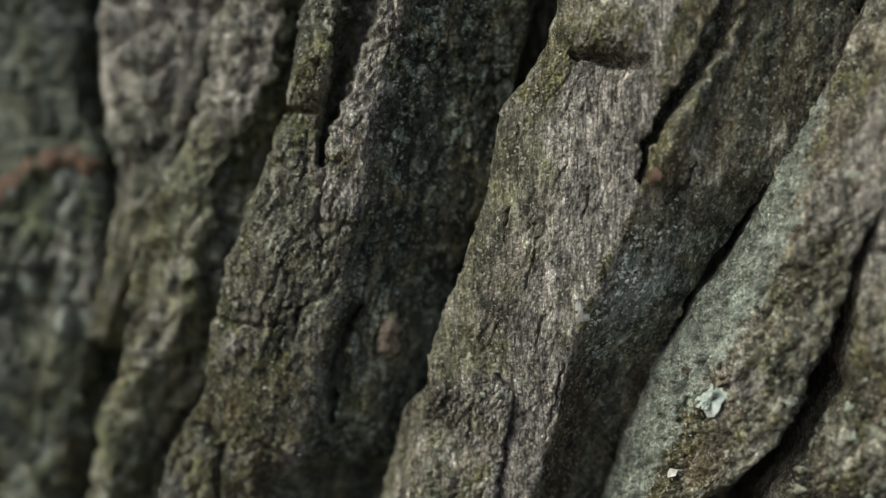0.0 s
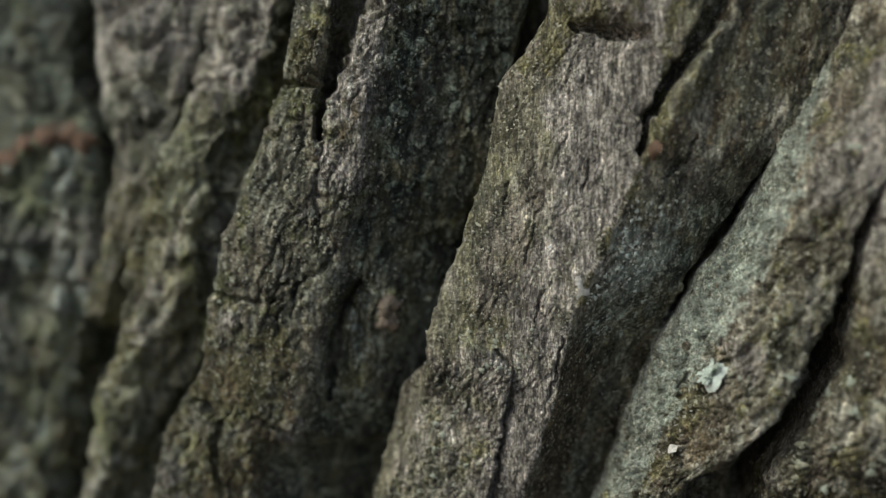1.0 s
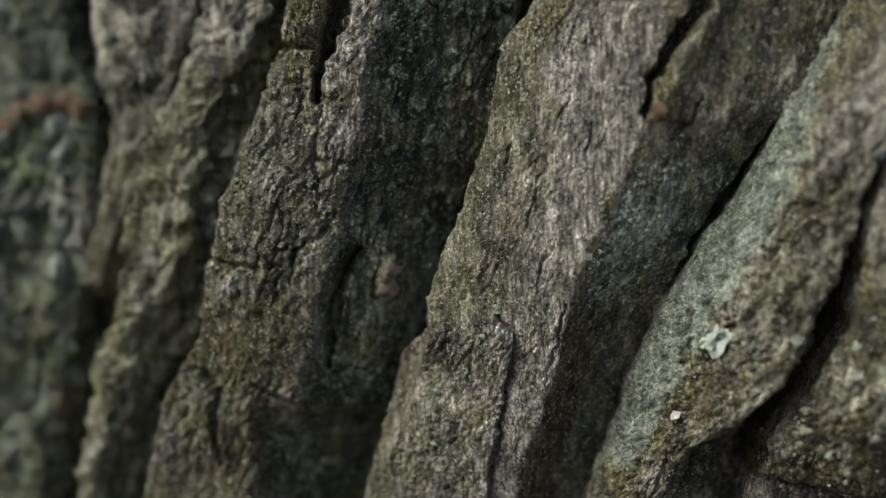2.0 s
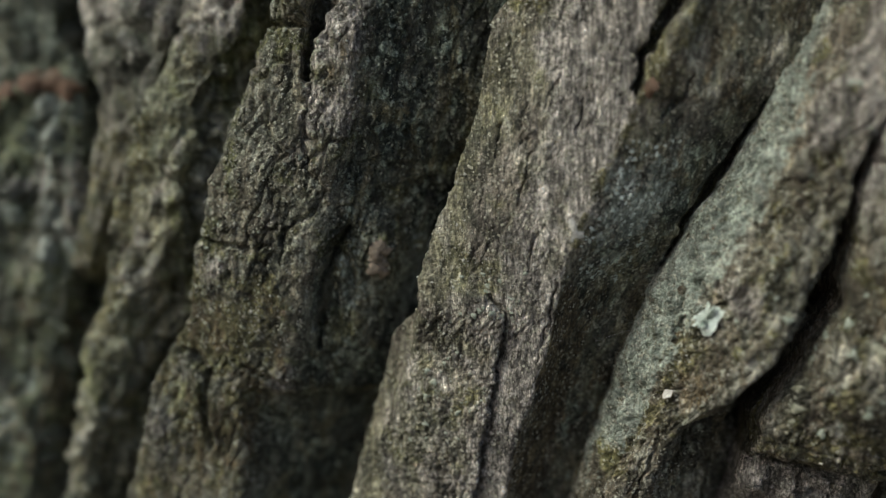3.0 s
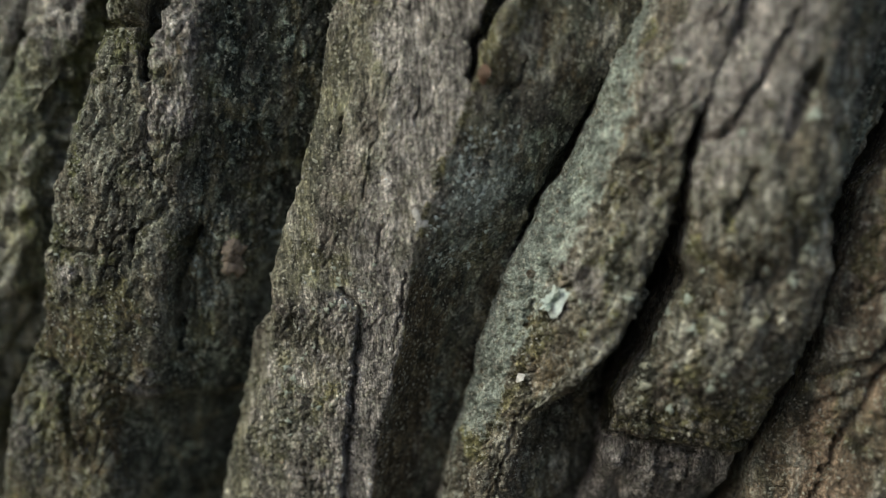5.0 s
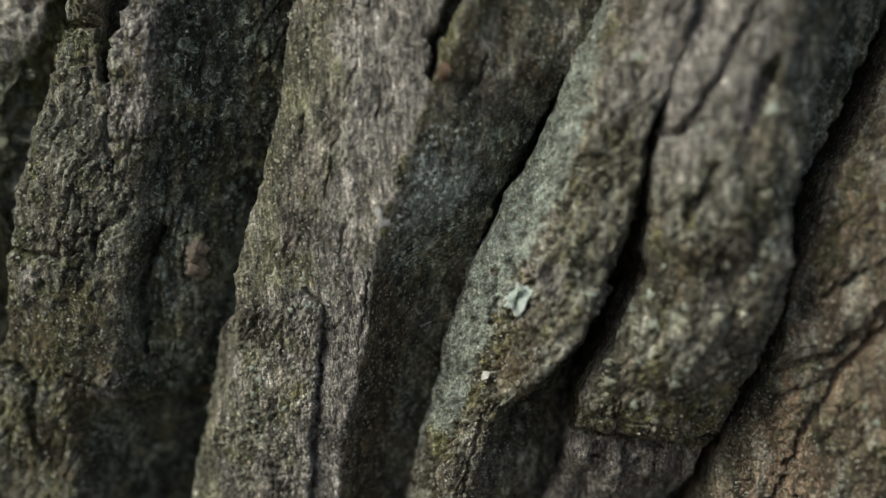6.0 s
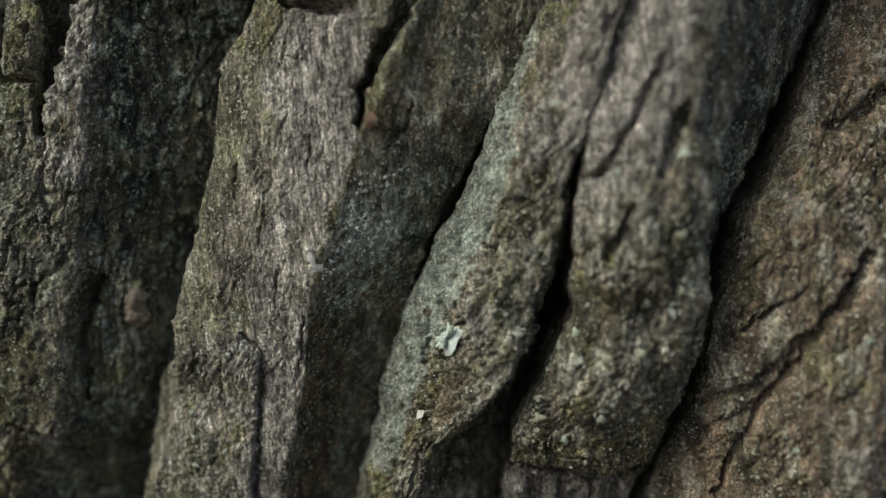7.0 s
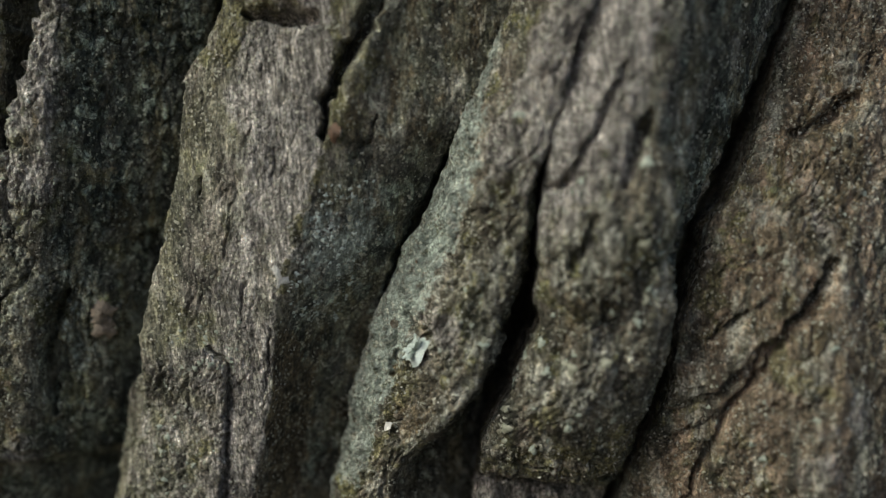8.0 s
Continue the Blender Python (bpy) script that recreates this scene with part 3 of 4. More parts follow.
smooth_ridge = ridge("bark_ridge", [(17.3, 141, 40.1), (13.6, 145.5, 27.4), (8.7, 147.5, 20.6), (7.3, 147, 11.8), (5.1, 148, 4.3), (2.4, 149, -3.3), (-0.2, 150.5, -10.2), (-2.3, 152, -17.2), (-2.8, 152.8, -21.6), (-5.9, 156.2, -25.2), (-8.2, 158.6, -33.5), (-11.1, 161, -42.8), (-13, 163, -51.4)],
      [(34.1, 134.5, 38.3), (31.4, 136, 29.4), (29.1, 138, 14.2), (24.6, 139.5, 0.9), (19.8, 141.5, -9.6), (17.9, 144, -17.1), (15.2, 148, -30.2), (13.3, 150, -37.6), (10.1, 154, -49.8)],
      [(60.7, 140, 42.4), (55.0, 141.2, 20.7), (49.6, 142.8, 10.5), (46.2, 147, 3.6), (39.4, 149.5, -6.9), (35.3, 154, -17.7), (32.2, 158, -27.2), (28, 162.5, -41.1), (25.9, 166.5, -54.3)],
      bark_smooth, trunk, "broad pinkish-grey bark ridge with a fibrous flat front", seed=5, lump=0.24, wrinkle=0.5, grit=0.5, edge=0.7, bulge=0.5, hollow=lambda z: -0.8 + 3.2 * smooth(-z, 8, 20), fissure=0.4, fibre=1.0, gap=(6.0, 2.84, 2.95), open_at=lambda z: smooth(-z, -12, -3) * (1 - 0.7 * smooth(-z, 16, 24)), jag=1.0, under=(3.2, 4.5), nubbly=lambda x, z: 0.6 * smooth(-z - 13.5 - 0.25 * x - 0.03 * x * x, 0, 2.5) * smooth(10.5 - x, 0, 1.5),
      cracks=[([(8, -18.7), (10.7, -21.6), (10.1, -26.6), (8.4, -36.8), (7.2, -45), (5, -60)], 0.4, 2.0, 0.5),
              ([(27.5, 9.0), (28.5, 14), (30.8, 18.8), (34.2, 23), (38, 30), (46, 52)], (0.45, 2.3), 6.0, 0.75),
              ([(18.5, 27.8), (22, 27.4), (25, 26.3), (28.5, 25.7)], 1.0, 4.0, 0.4),
              ([(1.0, -22.5), (-0.5, -24.2)], 0.5, 1.4, 0.6), ([(35.5, 11.5), (33.9, 8.2)], 0.35, 1.0, 0.4),
              ([(31.2, 5.9), (33.3, 8.1)], 0.5, 1.2, 0.4)]
      + [([(x, z), (x - 0.21 * run, z - run)], 0.22, 0.9, 0.4) for x, z, run in ((20.8, 8.8, 5.4), (13.8, 2, 8), (17.5, 12.5, 4), (9.8, 6, 5), (14.8, -9, 6), (17.6, -16.5, 12))],
      bumps=[((22.5, 31), (6, 3.2), 2.4), ((16.5, 25.5), (2.6, 3.0), 1.2)],
      moss=lambda x, z, p: 0.8 * spot(x, z, 22.5, 31, 6, 3.5) + 0.7 * spot(x, z, 15.5, 25, 2.8, 4) + 0.5 * spot(x, z, 9, 14, 1.6, 8) + 0.3 * spot(x, z, 5.5, -34, 3.5, 7) + 0.65 * spot(x, z, 33, 16, 2.2, 7, 0.5) + 0.6 * smooth(p, 1.97, 2.0) * (1 - smooth(p, 2.03, 2.08)) * smooth(z, -16, -8),
      umber=lambda x, z, p: 0.8 * smooth(p, 2.0, 2.05) * smooth(-z, 14, 20) * (1 - 0.7 * smooth(p, 2.3, 2.6)) + 0.4 * smooth(p, 2.02, 2.1) * smooth(z, 4, 12) + 0.25 * spot(x, z, 3, -45, 4, 6),
      shift=lambda x, z: -1.5 * smooth(bend(z, ((8, -18.7), (10.7, -21.6), (10.1, -26.6), (8.4, -36.8), (7.2, -45), (5, -60))) - x, -0.2, 0.5)
      * smooth(x - bend(z, ((-2.6, -22), (-4, -30), (-8.5, -40), (-12, -50))), -0.3, 0.8) * smooth(-z - 14.5 - 0.25 * x - 0.03 * x * x, 0, 2.5) - 1.9 * np.exp(-((x - 33.0 - 0.42 * (z - 17)) / 2.2) ** 2) * smooth(z, 4, 20)
      + 2.4 * smooth(bend(z, ((-2.6, -22), (-4, -30), (-8.5, -40), (-12, -50))) - x, -0.4, 0.8) * smooth(-z, 20, 23) * (1 - smooth(-z, 40, 48)),
      crust=lambda x, y, z, p: 1.05 * np.exp(-((x - 27.5 - 0.4 * (z + 7)) / 5.5) ** 2 - ((z + 7) / 7.0) ** 2) * smooth(p, 2.0, 2.06),
      pale=lambda x, y, z, p: (0.6 + 0.3 * smooth(z, -8, 10)) * smooth(p + 0.006 * z, 1.25, 1.65) * (1 - smooth(p, 1.98, 2.05)) + 0.35 * smooth(-z, 16, 22) * smooth(p, 1.0, 1.2) * (1 - smooth(p, 1.98, 2.05)) + 0.55 * np.exp(-((x - 26 - 0.4 * (z + 6)) / 4.5) ** 2 - ((z + 6) / 8.0) ** 2) * smooth(p, 2.0, 2.04),
      film=lambda x, y, z, p: 1.0 * smooth(p, 2.0, 2.2) * (0.45 + 0.55 * smooth(-z, -14, 6)) * (1 - 0.6 * np.exp(-((x - 27.5 - 0.4 * (z + 6)) / 5.0) ** 2 - ((z + 6) / 7.0) ** 2)))
teal_ridge = ridge("bark_ridge", [(57.9, 139, 31.1), (53.1, 140, 21.3), (50.4, 141, 16.9), (47.1, 142, 10.4), (43.8, 143.5, 3.5), (40.8, 145, -2.8), (37.7, 146.5, -6.3), (35.4, 148, -12), (31.9, 150, -18.6), (28.6, 152, -27.2), (25.3, 155, -38), (23, 157, -45.5), (20.1, 160, -56.9)],
      [(65.5, 127, 27.5), (62.5, 128, 19.9), (58.9, 129, 10.7), (55.2, 130, 1.4), (53.2, 132, -7.5), (50.8, 133, -14.2), (47.1, 135, -23.3), (44.6, 136.5, -28), (40.7, 138, -31.8), (36.5, 140, -35), (33.7, 143, -38.7), (32, 146, -43.6), (29.1, 150, -54.6)],
      [(67.7, 132, 28.6), (64.9, 133, 20.7), (61.5, 135, 11.2), (59.7, 150, 2), (58, 156, -8.3), (55.3, 158, -16.3), (51, 160, -27.1), (48.6, 161, -33.5), (48.4, 162, -40.3), (47.5, 164, -50.3), (44.8, 166, -62)],
      bark_speckled, trunk, "bark ridge with a teal lichen film along its side", seed=6, knob=0.3, lump=1.4, edge=0.6, bulge=2.4, hollow=0.0, grit=1.2, wall=(1.0, 8.0),
      bumps=[((42, -14), (3, 4), 0.8), ((40.5, -17.5), (1.5, 1.6), 0.9), ((43.5, -18.5), (1.3, 1.5), 0.8), ((42, -21.5), (1.6, 1.4), 0.7), ((46, -12), (1.6, 2.2), 0.8), ((48.5, -3), (1.6, 2.4), 0.7)],
      cracks=[([(35.6, -21.5), (34.6, -25)], 0.5, 1.2, 0.4), ([(39, -15.8), (40.6, -19.4), (38.9, -19.8)], 0.35, 1.0, 0.4), ([(33.5, -36), (31.3, -42), (29, -52)], 0.3, 1.2, 0.4), ([(38, -37.5), (36, -44)], 0.4, 1.5, 0.4)],
      crust=lambda x, y, z, p: 1.0 * smooth(p, 0.3, 0.7) * smooth(bend(z, ((54, 26), (50.4, 13.9), (48, 3.3), (44.8, -6.2), (39.8, -13.7), (35.3, -22.4), (31.5, -32), (24.8, -50))) - x, -1.6, 1.4) * smooth(z, -66, -25),
      jag=0.8, nubbly=lambda x, z: 0.55 * smooth(-z, 6, 14), moss=lambda x, z, p: 0.75 * spot(x, z, 35.2, -27, 1.8, 5) + 0.6 * spot(x, z, 31, -37, 2.0, 6) + 0.4 * spot(x, z, 47, -5, 1.5, 6),
      umber=lambda x, z, p: 0.75 * spot(x, z, 34.8, -23.5, 0.9, 2.5) + 0.6 * spot(x, z, 37.5, -31, 2.5, 4) + 0.25 * smooth(-z, 38, 48),
      pale=lambda x, y, z, p: 0.95 * smooth(z, -4, 8) * smooth(p, 1.3, 1.6) + 0.8 * np.exp(-((x - 41.5) / 2.6) ** 2 - ((z + 18.5) / 4.5) ** 2),
      film=lambda x, y, z, p: 0.55 * smooth(p, 2.0, 2.2) * np.ones_like(x))
knobbly = ridge("bark_ridge", [(66.1, 129, 28), (63, 130, 20.2), (59.2, 130.5, 10.8), (56.4, 131, -0.2), (55, 132, -9.2), (54.6, 134, -17.7), (50.3, 137, -27.9), (46.8, 140, -35.3), (45.6, 143, -44.4), (43.3, 147, -55.3)],
      [(78.7, 126, 26.4), (74.6, 126, 16.4), (72, 126.5, 6.5), (71.8, 127, -2.2), (72.6, 128.6, -10.4), (72.3, 130.6, -19), (70, 132, -25.3), (68.5, 134, -30.9), (65.7, 139, -41.3), (64.2, 142, -47.8), (62, 146, -57.3)],
      [(103.1, 145, 30.5), (92, 144.5, 10.6), (84.8, 145, -1.9), (79, 150, -11.9), (78.2, 153, -22.7), (77, 155, -30.9), (72.1, 158, -43.9), (69.3, 161, -53.8), (66.5, 164, -65)],
      bark_speckled, trunk, "thick knobbly brown bark ridge dotted with pale lichen", seed=7, knob=0.22, lump=1.4, edge=0.9, bulge=2.4, hollow=-1.0, fissure=0.7, grit=1.4, wall=(3.0, 22.0), round_off=0.8, wrinkle=0.45, gap=(6.5, 2.78, 2.94), open_at=lambda z: 0.5 + 0.5 * smooth(-z, -6, 6), jag=0.5, nubbly=lambda x, z: 0.8 * smooth(-z, 8, 16), calm=lambda x, z: 0.55 * smooth(z - 0.4 * (x - 60), -8, 4),
      cracks=[([(59.1, -11.2), (60.9, -8), (62.2, -4.8)], 0.7, 2.8, 0.35),
              ([(58.9, -0.6), (60.6, 2.7), (63.5, 6.8), (65.5, 10.6), (67.7, 14.5)], 0.8, 2.0, 0.4),
              ([(66.3, -0.8), (68, 3.4), (70.3, 8.3)], 1.1, 2.4, 0.35),
              ([(54.6, 1.3), (57.5, -0.4), (60.2, 0.4)], 0.6, 1.6, 0.4),
              ([(60.8, -20.2), (62.9, -18.1), (62.8, -15.1)], 0.5, 1.4, 0.3),
              ([(44.5, -41.4), (51.7, -42.9), (58.8, -45.2), (66.1, -43.3)], 0.8, 2.5, 0.5)] + [([(x, -44.3), (x - 0.6, -50), (x - 2, -58)], 0.53, 1.7, 0.6) for x in (49.6, 54.2, 58.8, 62.9)]
      + [([(x, z), (x + 2.5, z + 0.7), (x + 4.6, z - 0.7)], 0.4, 1.8, 0.5) for x, z in ((46.5, -47), (54, -48.2))]
      + [([(x, z), (x - 0.4, z - 5.8)], 0.3, 1.2, 0.4) for x, z in ((51, -36.5), (57.5, -37.5), (61.7, -38))] + [([(48, -38.6), (54, -40), (60, -41.5)], 0.28, 1.0, 0.4)],
      bumps=[((59.5, -16), (4.2, 5), 1.2), ((64, -14.5), (3.0, 3.2), 1.3), ((68, -18), (2.5, 3), 1.0), ((66, -24), (2.6, 2.6), 1.0), ((61, -23.5), (2.4, 2.8), 1.0), ((60, -30), (6, 6), 1.6), ((66, -8), (4, 6), 1.0),
             ((47, -46.8), (2.3, 2.2), 2.6), ((52.5, -50.5), (2.6, 4.2), 2.6), ((58.5, -49.4), (2.2, 3.4), 2.0), ((64, -50.5), (2.0, 4), 2.2)],
      moss=lambda x, z, p: 0.42 * smooth(-z + 0.1 * (x - 55), 33, 39) * (1 - smooth(-z - 0.22 * (x - 52), 41.5, 43.5)) + 0.5 * spot(x, z, 55, -31, 2.5, 5),
      umber=lambda x, z, p: 0.6 * spot(x, z, 64.5, -13, 3.0, 4) + 0.5 * spot(x, z, 57.5, -20, 2, 4),
      shift=lambda x, z: 0.009 * np.maximum(0, -z - 25) ** 2 * (z > -60) + 4.0 * smooth(-z - 0.22 * (x - 52), 41.5, 43.5),
      pale=lambda x, y, z, p: 1.0 * smooth(z - 0.5 * (x - 60), -12, 4) * (1 - smooth(p, 1.6, 1.95)) + 1.1 * smooth(-z - 0.22 * (x - 52), 43.0, 44.5),
      film=lambda x, y, z, p: (0.35 * smooth(p, 1.5, 1.9) + 0.6 * smooth(p, 1.95, 2.1)) * np.ones_like(x))
slab = ridge("bark_ridge", [(101.9, 143, 29.3), (92.3, 140, 9.5), (87.1, 137.5, -0.1), (80.8, 135.5, -7.7), (77.8, 135.5, -15.4), (74.9, 137, -23.7), (72.2, 139.5, -34.3), (68.8, 146, -44.3), (66, 149, -53.5), (64.2, 152, -60.5)],
      [(113.7, 138.5, 27.4), (105.9, 134.5, 6.1), (100.7, 131.5, -5.5), (94.5, 127.5, -21.1), (91.7, 126.5, -35.1), (90.3, 128, -46.9), (90.3, 132, -56.8)],
      [(146.8, 148, 27.7), (139.9, 145, 4.7), (133.9, 142, -8.1), (126.8, 139, -25.3), (123.1, 138, -40.8), (121.7, 140, -54), (121.1, 143, -64.4)],
      bark_brown, trunk, "broad warm brown bark slab split by slanting cracks", seed=8, lump=1.0, edge=0.8, bulge=1.6, hollow=0.0, fissure=0.8, grit=1.3, wall=(3.0, 18.0),
      jag=0.4, nubbly=lambda x, z: 0.5 + 0 * x, cracks=[([(95.5, -13.6), (93.8, -16.3), (91.4, -20), (87.6, -22.3)], 1.15, 4.5, 0.35),
              ([(87.6, -22.6), (86.7, -24.0), (83.8, -28.4), (80.4, -32.8), (77.9, -38.8), (75.9, -45), (73, -54)], 0.55, 3.6, 0.6),
              ([(87.4, -22.6), (84.6, -25), (82.2, -27.6), (78.2, -31.4), (73.2, -33.8)], 0.7, 1.3, 0.4),
              ([(81.8, -30.2), (78, -34.5), (74.2, -37.4), (70.5, -38.6)], 0.6, 1.1, 0.4),
              ([(86.0, -17.6), (83.8, -19.7), (80.2, -21.7), (77.1, -24.1)], 0.5, 1.5, 0.4),
              ([(80.2, -15.2), (82.6, -12.8)], 0.4, 1.0, 0.4), ([(83, -15), (85.5, -11.5), (86, -8)], 0.35, 0.9, 0.4),
              ([(94.5, 4.5), (99, 5.5), (104, 9)], 1.6, 3.0, 0.4), ([(88, -33), (91, -31), (93, -28)], 0.4, 0.8, 0.4)],
      bumps=[((83.6, -17.2), (2.0, 2.4), 0.9), ((80.8, -18.6), (1.6, 1.8), 0.7), ((93, -34), (3.5, 4), 0.8), ((97, -42), (4, 5), 1.0), ((89, -42), (3, 4), 0.7), ((98, -27), (4, 3), 0.8)],
      shift=lambda x, z: -0.8 * smooth(x - bend(z, ((95.5, -13.6), (91.4, -20), (87.6, -22.6), (83.8, -28.4), (80.4, -32.8), (77.9, -38.8), (75.9, -45), (73, -54))), -0.3, 0.8) * (1 - smooth(z, -24, -14))
      - 1.3 * smooth(z - np.interp(x, (73.2, 78.1, 82.1, 84.4, 87.7), (-33.1, -30.6, -27, -24.5, -22.1)), -0.4, 0.9) * (1 - smooth(z - np.interp(x, (73.2, 78.1, 82.1, 84.4, 87.7), (-33.1, -30.6, -27, -24.5, -22.1)), 2.5, 8)) * smooth(88 - x, 0, 2),
      pale=lambda x, y, z, p: 0.55 * spot(x, z, 93, -40, 5, 9) + 0.35 * spot(x, z, 96, -6, 5, 7) + 0.4 * spot(x, z, 82, -26, 4, 2.5, 0.9),
      moss=lambda x, z, p: 0.5 * spot(x, z, 84, -7, 2.4, 8) + 0.45 * spot(x, z, 79.5, -18, 2.0, 5) + 0.35 * spot(x, z, 74, -34, 2, 5) + 0.85 * spot(x, z, 104, -24, 3, 5) + 0.3 * spot(x, z, 83, -46, 3, 6),
      umber=lambda x, z, p: 0.65 * spot(x, z, 97, -2, 9, 10) + 0.45 * spot(x, z, 92, -24, 4, 4),
      film=lambda x, y, z, p: 0.4 * smooth(p, 2.0, 2.2) + 0.6 * (1 - smooth(p, 1.0, 1.2)) * np.ones_like(x))


# ---- growths and loose bits on the bark ----
def solid(name, verts, faces, mat, flat=False):
    me = bpy.data.meshes.new(name)
    me.from_pydata([tuple(v) for v in verts], [], faces)
    if not flat:
        me.shade_smooth()
    me.materials.append(mat)
    return me


def dome(name, rings, lobes, height, ragged, mat, seed):
    """A low crust with an uneven rim, one unit in radius."""
    rng = random.Random(seed)
    beat = [rng.uniform(0, 6.28) for _ in range(4)]
    verts, faces = [(0, 0, height)], []
    for k in range(1, rings + 1):
        for j in range(lobes):
            a = 2 * math.pi * j / lobes
            r = k / rings * (1 + ragged * (0.5 * math.sin(3 * a + beat[0]) + 0.35 * math.sin(5 * a + beat[1]) + 0.3 * math.sin(9 * a + beat[2])) * (k / rings))
            lift = height * (1 - (k / rings) ** 2) + rng.uniform(-0.25, 0.25) * height - (0.25 if k == rings else 0)
            verts.append((r * math.cos(a), r * math.sin(a), lift))
    for j in range(lobes):
        faces.append((0, 1 + j, 1 + (j + 1) % lobes))
        for k in range(rings - 1):
            p, q = 1 + k * lobes, 1 + (k + 1) * lobes
            faces.append((p + j, q + j, q + (j + 1) % lobes, p + (j + 1) % lobes))
    return solid(name, verts, faces, mat)


def put(me, ob, x, z, size, spin=0.0, sink=0.0, tip=0.0, stretch=1.0, label="", loose=""):
    """Lays a mesh of one unit on the bark at (x, z); sizes in millimetres."""
    place, facing = on_bark(ob, x, z)
    turn = facing.to_track_quat("Z", "Y").to_matrix().to_4x4()
    place = place - facing * sink
    piece = new(me.name, me)
    if loose:
        tagged(piece, category=loose)
    else:
        piece.parent = ob
    piece.matrix_basis = (Matrix.Translation((place.x * 0.001, place.y * 0.001, BASE + place.z * 0.001)) @ turn @ pose(0, 0, 0, tip, 0, spin)
                          @ Matrix.Diagonal((size * 0.001, size * 0.001 * stretch, size * 0.001, 1)))
    return tagged(piece, label)


def lobe(seed):
    """One leaf of a leafy lichen, narrow at its root, with raised crinkled rims."""
    rng = random.Random(seed)
    reach, wide, lift, start = rng.uniform(0.5, 1.1), rng.uniform(0.09, 0.18), rng.uniform(0.05, 0.28), rng.uniform(0.0, 0.2)
    verts, faces = [], []
    for i in range(7):
        s = i / 6
        half = wide * (0.5 + 0.9 * math.sin(math.pi * min(1, 0.15 + 0.75 * s))) * (1.0 if i < 6 else 0.6)
        for j in range(5):
            up = lift + 0.16 * (j / 2 - 1) ** 2 + 0.22 * s * s + rng.uniform(-0.05, 0.05)
            verts.append((start + reach * s + rng.uniform(-0.03, 0.03), (j / 2 - 1) * half, up))
    for i in range(6):
        for j in range(4):
            p = i * 5 + j
            faces.append((p, p + 5, p + 6, p + 1))
    return solid("lobe", verts, faces, lichen_mint)


def rosette():
    """A leafy lichen: a crust with lobes all round."""
    base = put(dome("lichen_rosette", 4, 14, 0.16, 0.4, lichen_mint, 2), teal_ridge, 38.2, -21.7, 2.3, 20, -0.8,
               label="pale mint leafy lichen rosette growing on the bark", loose="lichen")
    rng = random.Random(5)
    leaves = [lobe(k) for k in range(6)]
    for k in range(36):
        leaf = new("lobe", leaves[k % 6])
        leaf.parent = base
        leaf.matrix_basis = pose(0, 0, 0, 0, rng.uniform(-8, 4), 10 * k + rng.uniform(-9, 9)) @ Matrix.Scale(rng.uniform(0.35, 1.0), 4)


def flake(seed, mat, name="bark_flake"):
    """A thin curled scale of bark with a broken rim, one unit across."""
    rng = random.Random(seed)
    count = 9
    rim = []
    for j in range(count):
        a = 2 * math.pi * j / count
        r = rng.uniform(0.65, 1.1)
        rim.append((r * math.cos(a), r * math.sin(a)))
    top = [(x, y, 0.22 + 0.25 * x * x + rng.uniform(-0.06, 0.06)) for x, y in rim]
    low = [(x * 0.9, y * 0.9, 0.25 * x * x - 0.15) for x, y in rim]
    verts = [(0, 0, 0.26)] + top + low
    faces = [(0, 1 + j, 1 + (j + 1) % count) for j in range(count)]
    faces += [(1 + j, 1 + count + j, 1 + count + (j + 1) % count, 1 + (j + 1) % count) for j in range(count)]
    return solid(name, verts, faces, mat, True)


def folded_flake():
    """A small stiff scale, five-cornered and bent along one fold."""
    rim = ((-1, -0.6, 0.15), (0.9, -0.8, 0.35), (1.0, 0.5, 0.25), (-0.2, 0.9, 0.6), (-0.9, 0.3, 0.3))
    verts = list(rim) + [(x * 0.95, y * 0.95, z - 0.12) for x, y, z in rim]
    faces = [(0, 1, 2), (0, 2, 3), (0, 3, 4), (7, 6, 5), (8, 7, 5), (9, 8, 5)] + [(k, 5 + k, 5 + (k + 1) % 5, (k + 1) % 5) for k in range(5)]
    return solid("white_flake", verts, faces, resin_white, True)


rosette()
put(folded_flake(), teal_ridge, 33.4, -32.6, 0.95, 25, -0.1, 8, 0.8, label="small white flake lying on the bark", loose="flake")
put(dome("lichen_spot", 4, 12, 0.16, 0.7, resin_white, 9), smooth_ridge, 19.6, -9.8, 1.0, 15, 0.08, 0, 1.7, label="whitish speck of lichen on the crest")
put(dome("rust_knot", 4, 12, 0.8, 0.5, rust, 4), smooth_ridge, 28.6, 10.2, 1.1, -20, 0.5, 0, 1.6, label="rust-brown knot at the foot of a slot")
tan_lumps = [dome("inner_bark_lump", 4, 12, 0.3, 0.5, tan, 15 + k) for k in range(3)]
for k in range(11):
    a, r = 2.4 * k, 0.3 * math.sqrt(k / 11)
    put(tan_lumps[k % 3], forked, -8.2 + 5 * r * math.cos(a), -13.6 + 9 * r * math.sin(a), 0.85 + 0.2 * (k % 4), 50 * k, -0.02, 0, 0.8, label="dull tan inner bark laid bare in the furrow")
rim_line = [(-92, 4.5), (-88.5, 9.0), (-84.3, 13.4), (-80, 16.4), (-76, 18.2), (-71, 18.6), (-66, 16.8)]
back_plate = bpy.data.objects["bark_ridge"]
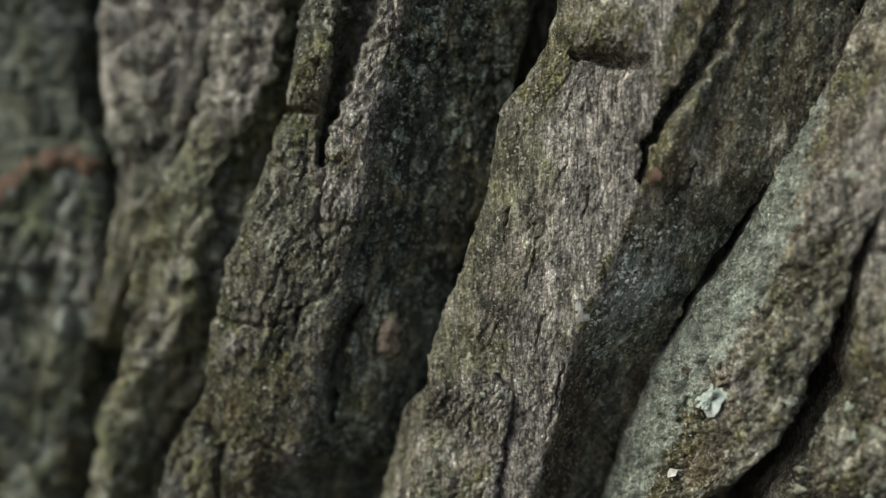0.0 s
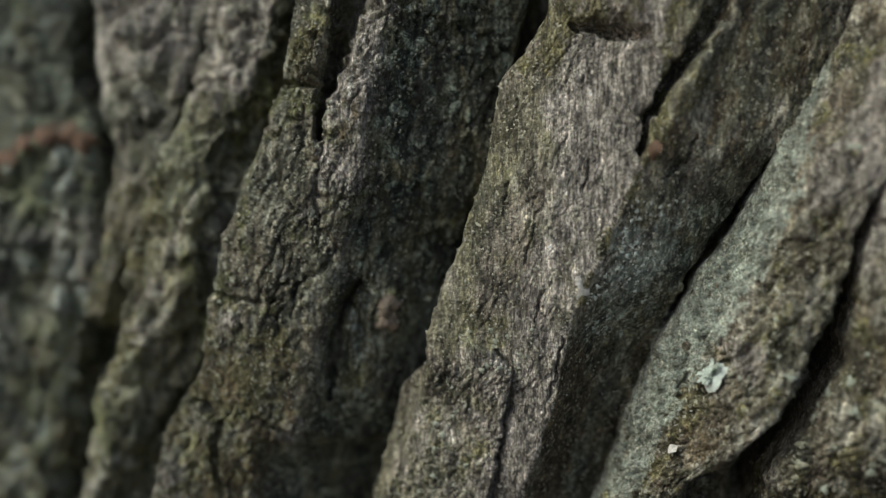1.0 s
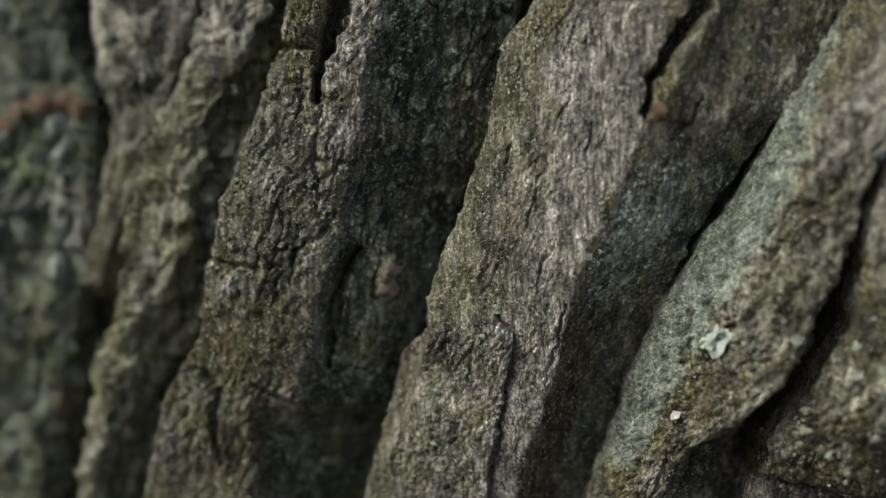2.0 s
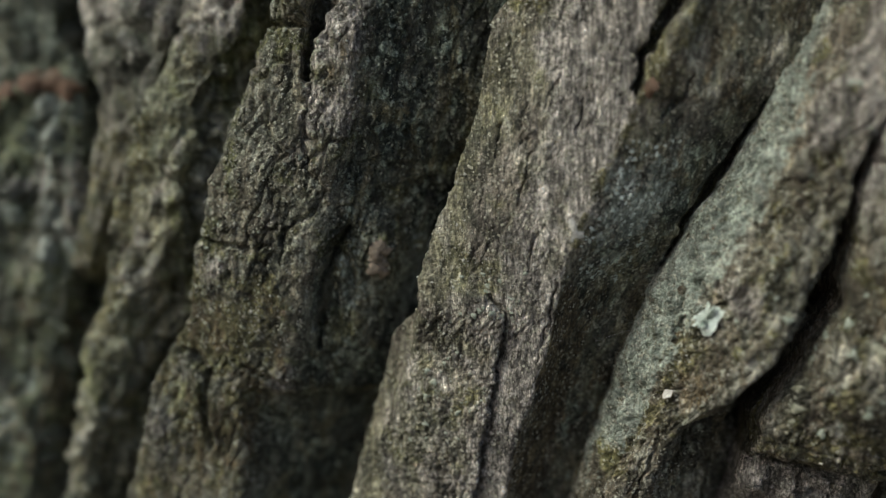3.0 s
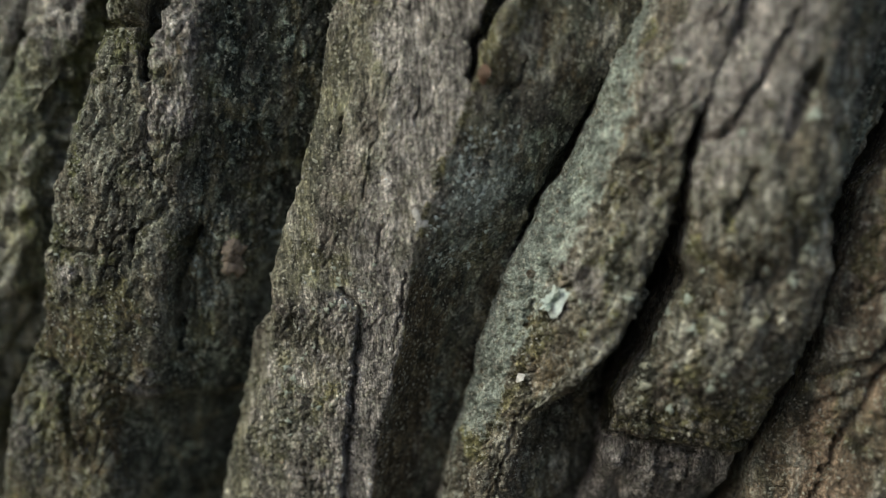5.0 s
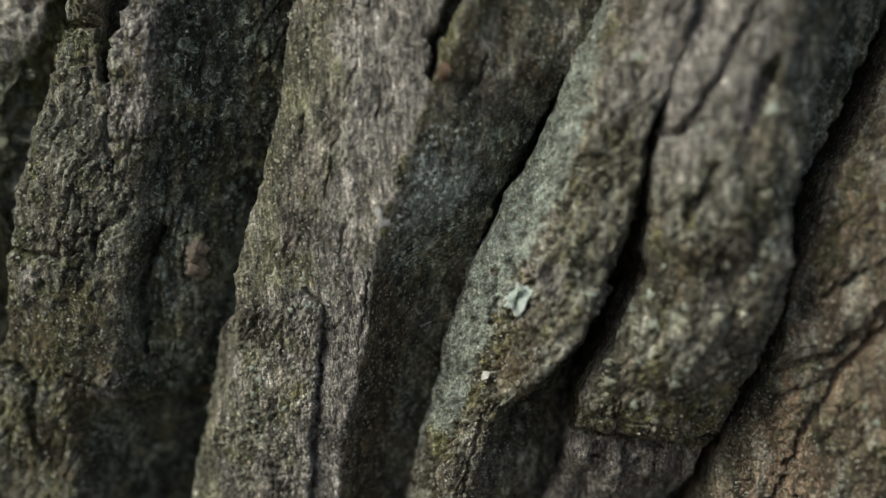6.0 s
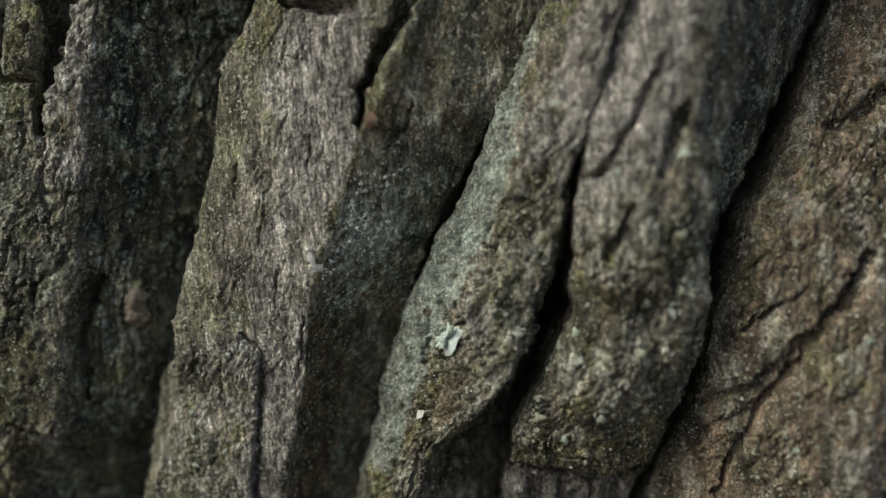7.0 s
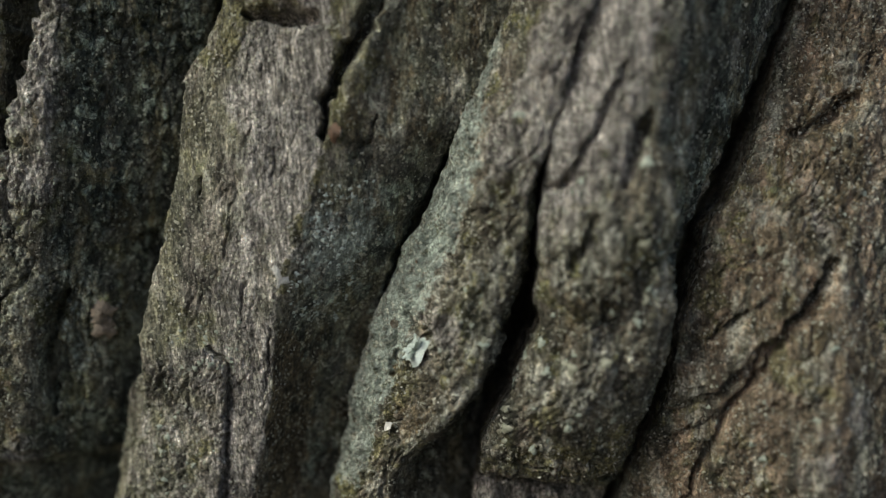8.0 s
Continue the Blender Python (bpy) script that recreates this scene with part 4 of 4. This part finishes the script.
for k in range(19):
    i, s = min(k // 3, 5), (k - 3 * min(k // 3, 5)) / 3
    (ax, az), (bx, bz) = rim_line[i], rim_line[i + 1]
    put(dome("inner_bark_lump", 4, 12, 0.5, 0.5, rust, 20 + k), back_plate, ax + s * (bx - ax), az + s * (bz - az) - 0.6 - 0.5 * (k % 3), 2.6 - 0.4 * (k % 2), 37 * k, 0.1, 0, 0.8,
        label="rust-brown inner bark along a broken rim")

spots = [dome("lichen_spot", 3, 10, 0.22, 0.6, (lichen_sage, lichen_cream)[k % 2], 40 + k) for k in range(6)]
chips = [flake(60 + k, (bark_grey, bark_brown, bark_smooth)[k % 3]) for k in range(6)]
rng = random.Random(11)


def strewn(meshes, ob, count, x0, x1, z0, z1, small, large, slant=0.34, sink=0.05):
    """Scatters pieces over a slanting stretch of a ridge, in loose clusters."""
    done = 0
    while done < count:
        z = rng.uniform(z0, z1)
        x = rng.uniform(x0, x1) + slant * z
        if noise.noise(Vector((x / 5, z / 5, 0.3))) + rng.uniform(-0.4, 0.4) < 0:
            continue
        put(rng.choice(meshes), ob, x, z, small + (large - small) * rng.random() ** 2, rng.uniform(0, 360), sink, rng.uniform(-12, 12), rng.uniform(0.6, 1.0))
        done += 1


strewn([dome("lichen_spot", 3, 9, 0.25, 0.8, lichen_mint, 70 + k) for k in range(4)], smooth_ridge, 240, 25.5, 34.5, -17, 3, 0.18, 0.55, 0.4)
strewn(spots, knobbly, 110, 58, 76, -40, 8, 0.25, 1.0)
strewn(spots, teal_ridge, 24, 46, 57, -36, 12, 0.3, 0.8)
strewn(spots[::2], smooth_ridge, 90, 8, 19, -42, -15, 0.2, 0.6)
strewn(spots, forked, 40, -31, -16, -20, 20, 0.22, 0.6)
strewn(spots, slab, 25, 88, 104, -46, 5, 0.3, 0.8)
strewn(chips, forked, 26, -32, -15, -46, 20, 0.25, 0.8, sink=0.1)
strewn(chips, smooth_ridge, 16, 3, 22, -46, 20, 0.2, 0.6, sink=0.1)
strewn(chips, teal_ridge, 20, 40, 57, -40, 12, 0.25, 0.8, sink=0.1)
strewn(chips, knobbly, 20, 60, 76, -44, 14, 0.25, 0.8, sink=0.1)
strewn(chips, slab, 30, 86, 108, -46, 8, 0.25, 0.9, sink=0.1)


def crumbs(ob, count, mat, small=0.10, large=0.30, first=0.9, last=2.12, seed=0):
    """Loose grains on a ridge, too many to tell apart."""
    dice = np.random.default_rng(seed)
    gx, gy, gz, part_of = FIELDS[ob.name]
    cols = np.nonzero((part_of > first) & (part_of < last))[0]
    i, j = dice.integers(8, gx.shape[0] - 8, count * 3), dice.choice(cols, count * 3)
    keep = heap(gx[i, j] / 4, gz[i, j] / 4, 0 * i + seed, 3) + dice.uniform(-0.5, 0.5, count * 3) > 0.1
    i, j = i[keep][:count], j[keep][:count]
    centre = np.stack([gx[i, j], gy[i, j], gz[i, j]], -1)
    corner = np.array([(1, 0, 0), (-1, 0, 0), (0, 1, 0), (0, -1, 0), (0, 0, 1), (0, 0, -1)], float)
    size = small + (large - small) * dice.random((len(i), 1, 1)) ** 2
    verts = centre[:, None, :] + corner[None] * size * dice.uniform(0.6, 1.2, (len(i), 6, 1)) + dice.normal(0, 0.2, (len(i), 6, 3)) * size
    tris = np.array([(0, 2, 4), (2, 1, 4), (1, 3, 4), (3, 0, 4), (2, 0, 5), (1, 2, 5), (3, 1, 5), (0, 3, 5)])
    faces = (np.arange(len(i))[:, None, None] * 6 + tris[None]).reshape(-1, 3)
    co = verts.reshape(-1, 3) * 0.001 + np.array([0, 0, BASE])
    me = bpy.data.meshes.new("loose_grit")
    me.from_pydata(co.tolist(), [], faces.tolist())
    me.materials.append(mat)
    grains = new("loose_grit", me)
    grains.parent = ob
    tagged(grains, "loose pale grains of bark and lichen", kind="stuff")


crumb_mat = grain_material()
for k, (ob, count) in enumerate(((mossy, 1500), (forked, 4500), (smooth_ridge, 3500), (teal_ridge, 4500), (knobbly, 3500), (slab, 4500))):
    crumbs(ob, count, crumb_mat, seed=k)


def strand(name, points, thick, mat, parent, label):
    data = bpy.data.curves.new(name, "CURVE")
    data.dimensions, data.bevel_depth, data.bevel_resolution = "3D", thick * 0.001, 1
    line = data.splines.new("POLY")
    line.points.add(len(points) - 1)
    for q, (x, y, z) in zip(line.points, points):
        q.co = (x * 0.001, y * 0.001, BASE + z * 0.001, 1)
    data.materials.append(mat)
    ob = new(name, data)
    ob.parent = parent
    return tagged(ob, label)


tagged(strand("silk_thread", [(24.0, 151.5, -25.9), (26.3, 150.2, -24.9), (28, 149.0, -24.1), (29.3, 148, -23.7), (33, 147, -22.6)], 0.012, silk, None, "single pale thread of spider silk across a furrow"), category="spider silk")
for k in range(5):
    a = 0.5 * k
    strand("hair", [(-30.2, 154.0, 4.6), (-31.2, 152.6 + 0.3 * k, 5.0 + 0.25 * math.sin(a)), (-32.4 - 0.2 * k, 151.8 + 0.4 * k, 5.3 + 0.9 * math.cos(a))], 0.03, lichen_cream, forked, "fine pale hair at the edge of the ridge")
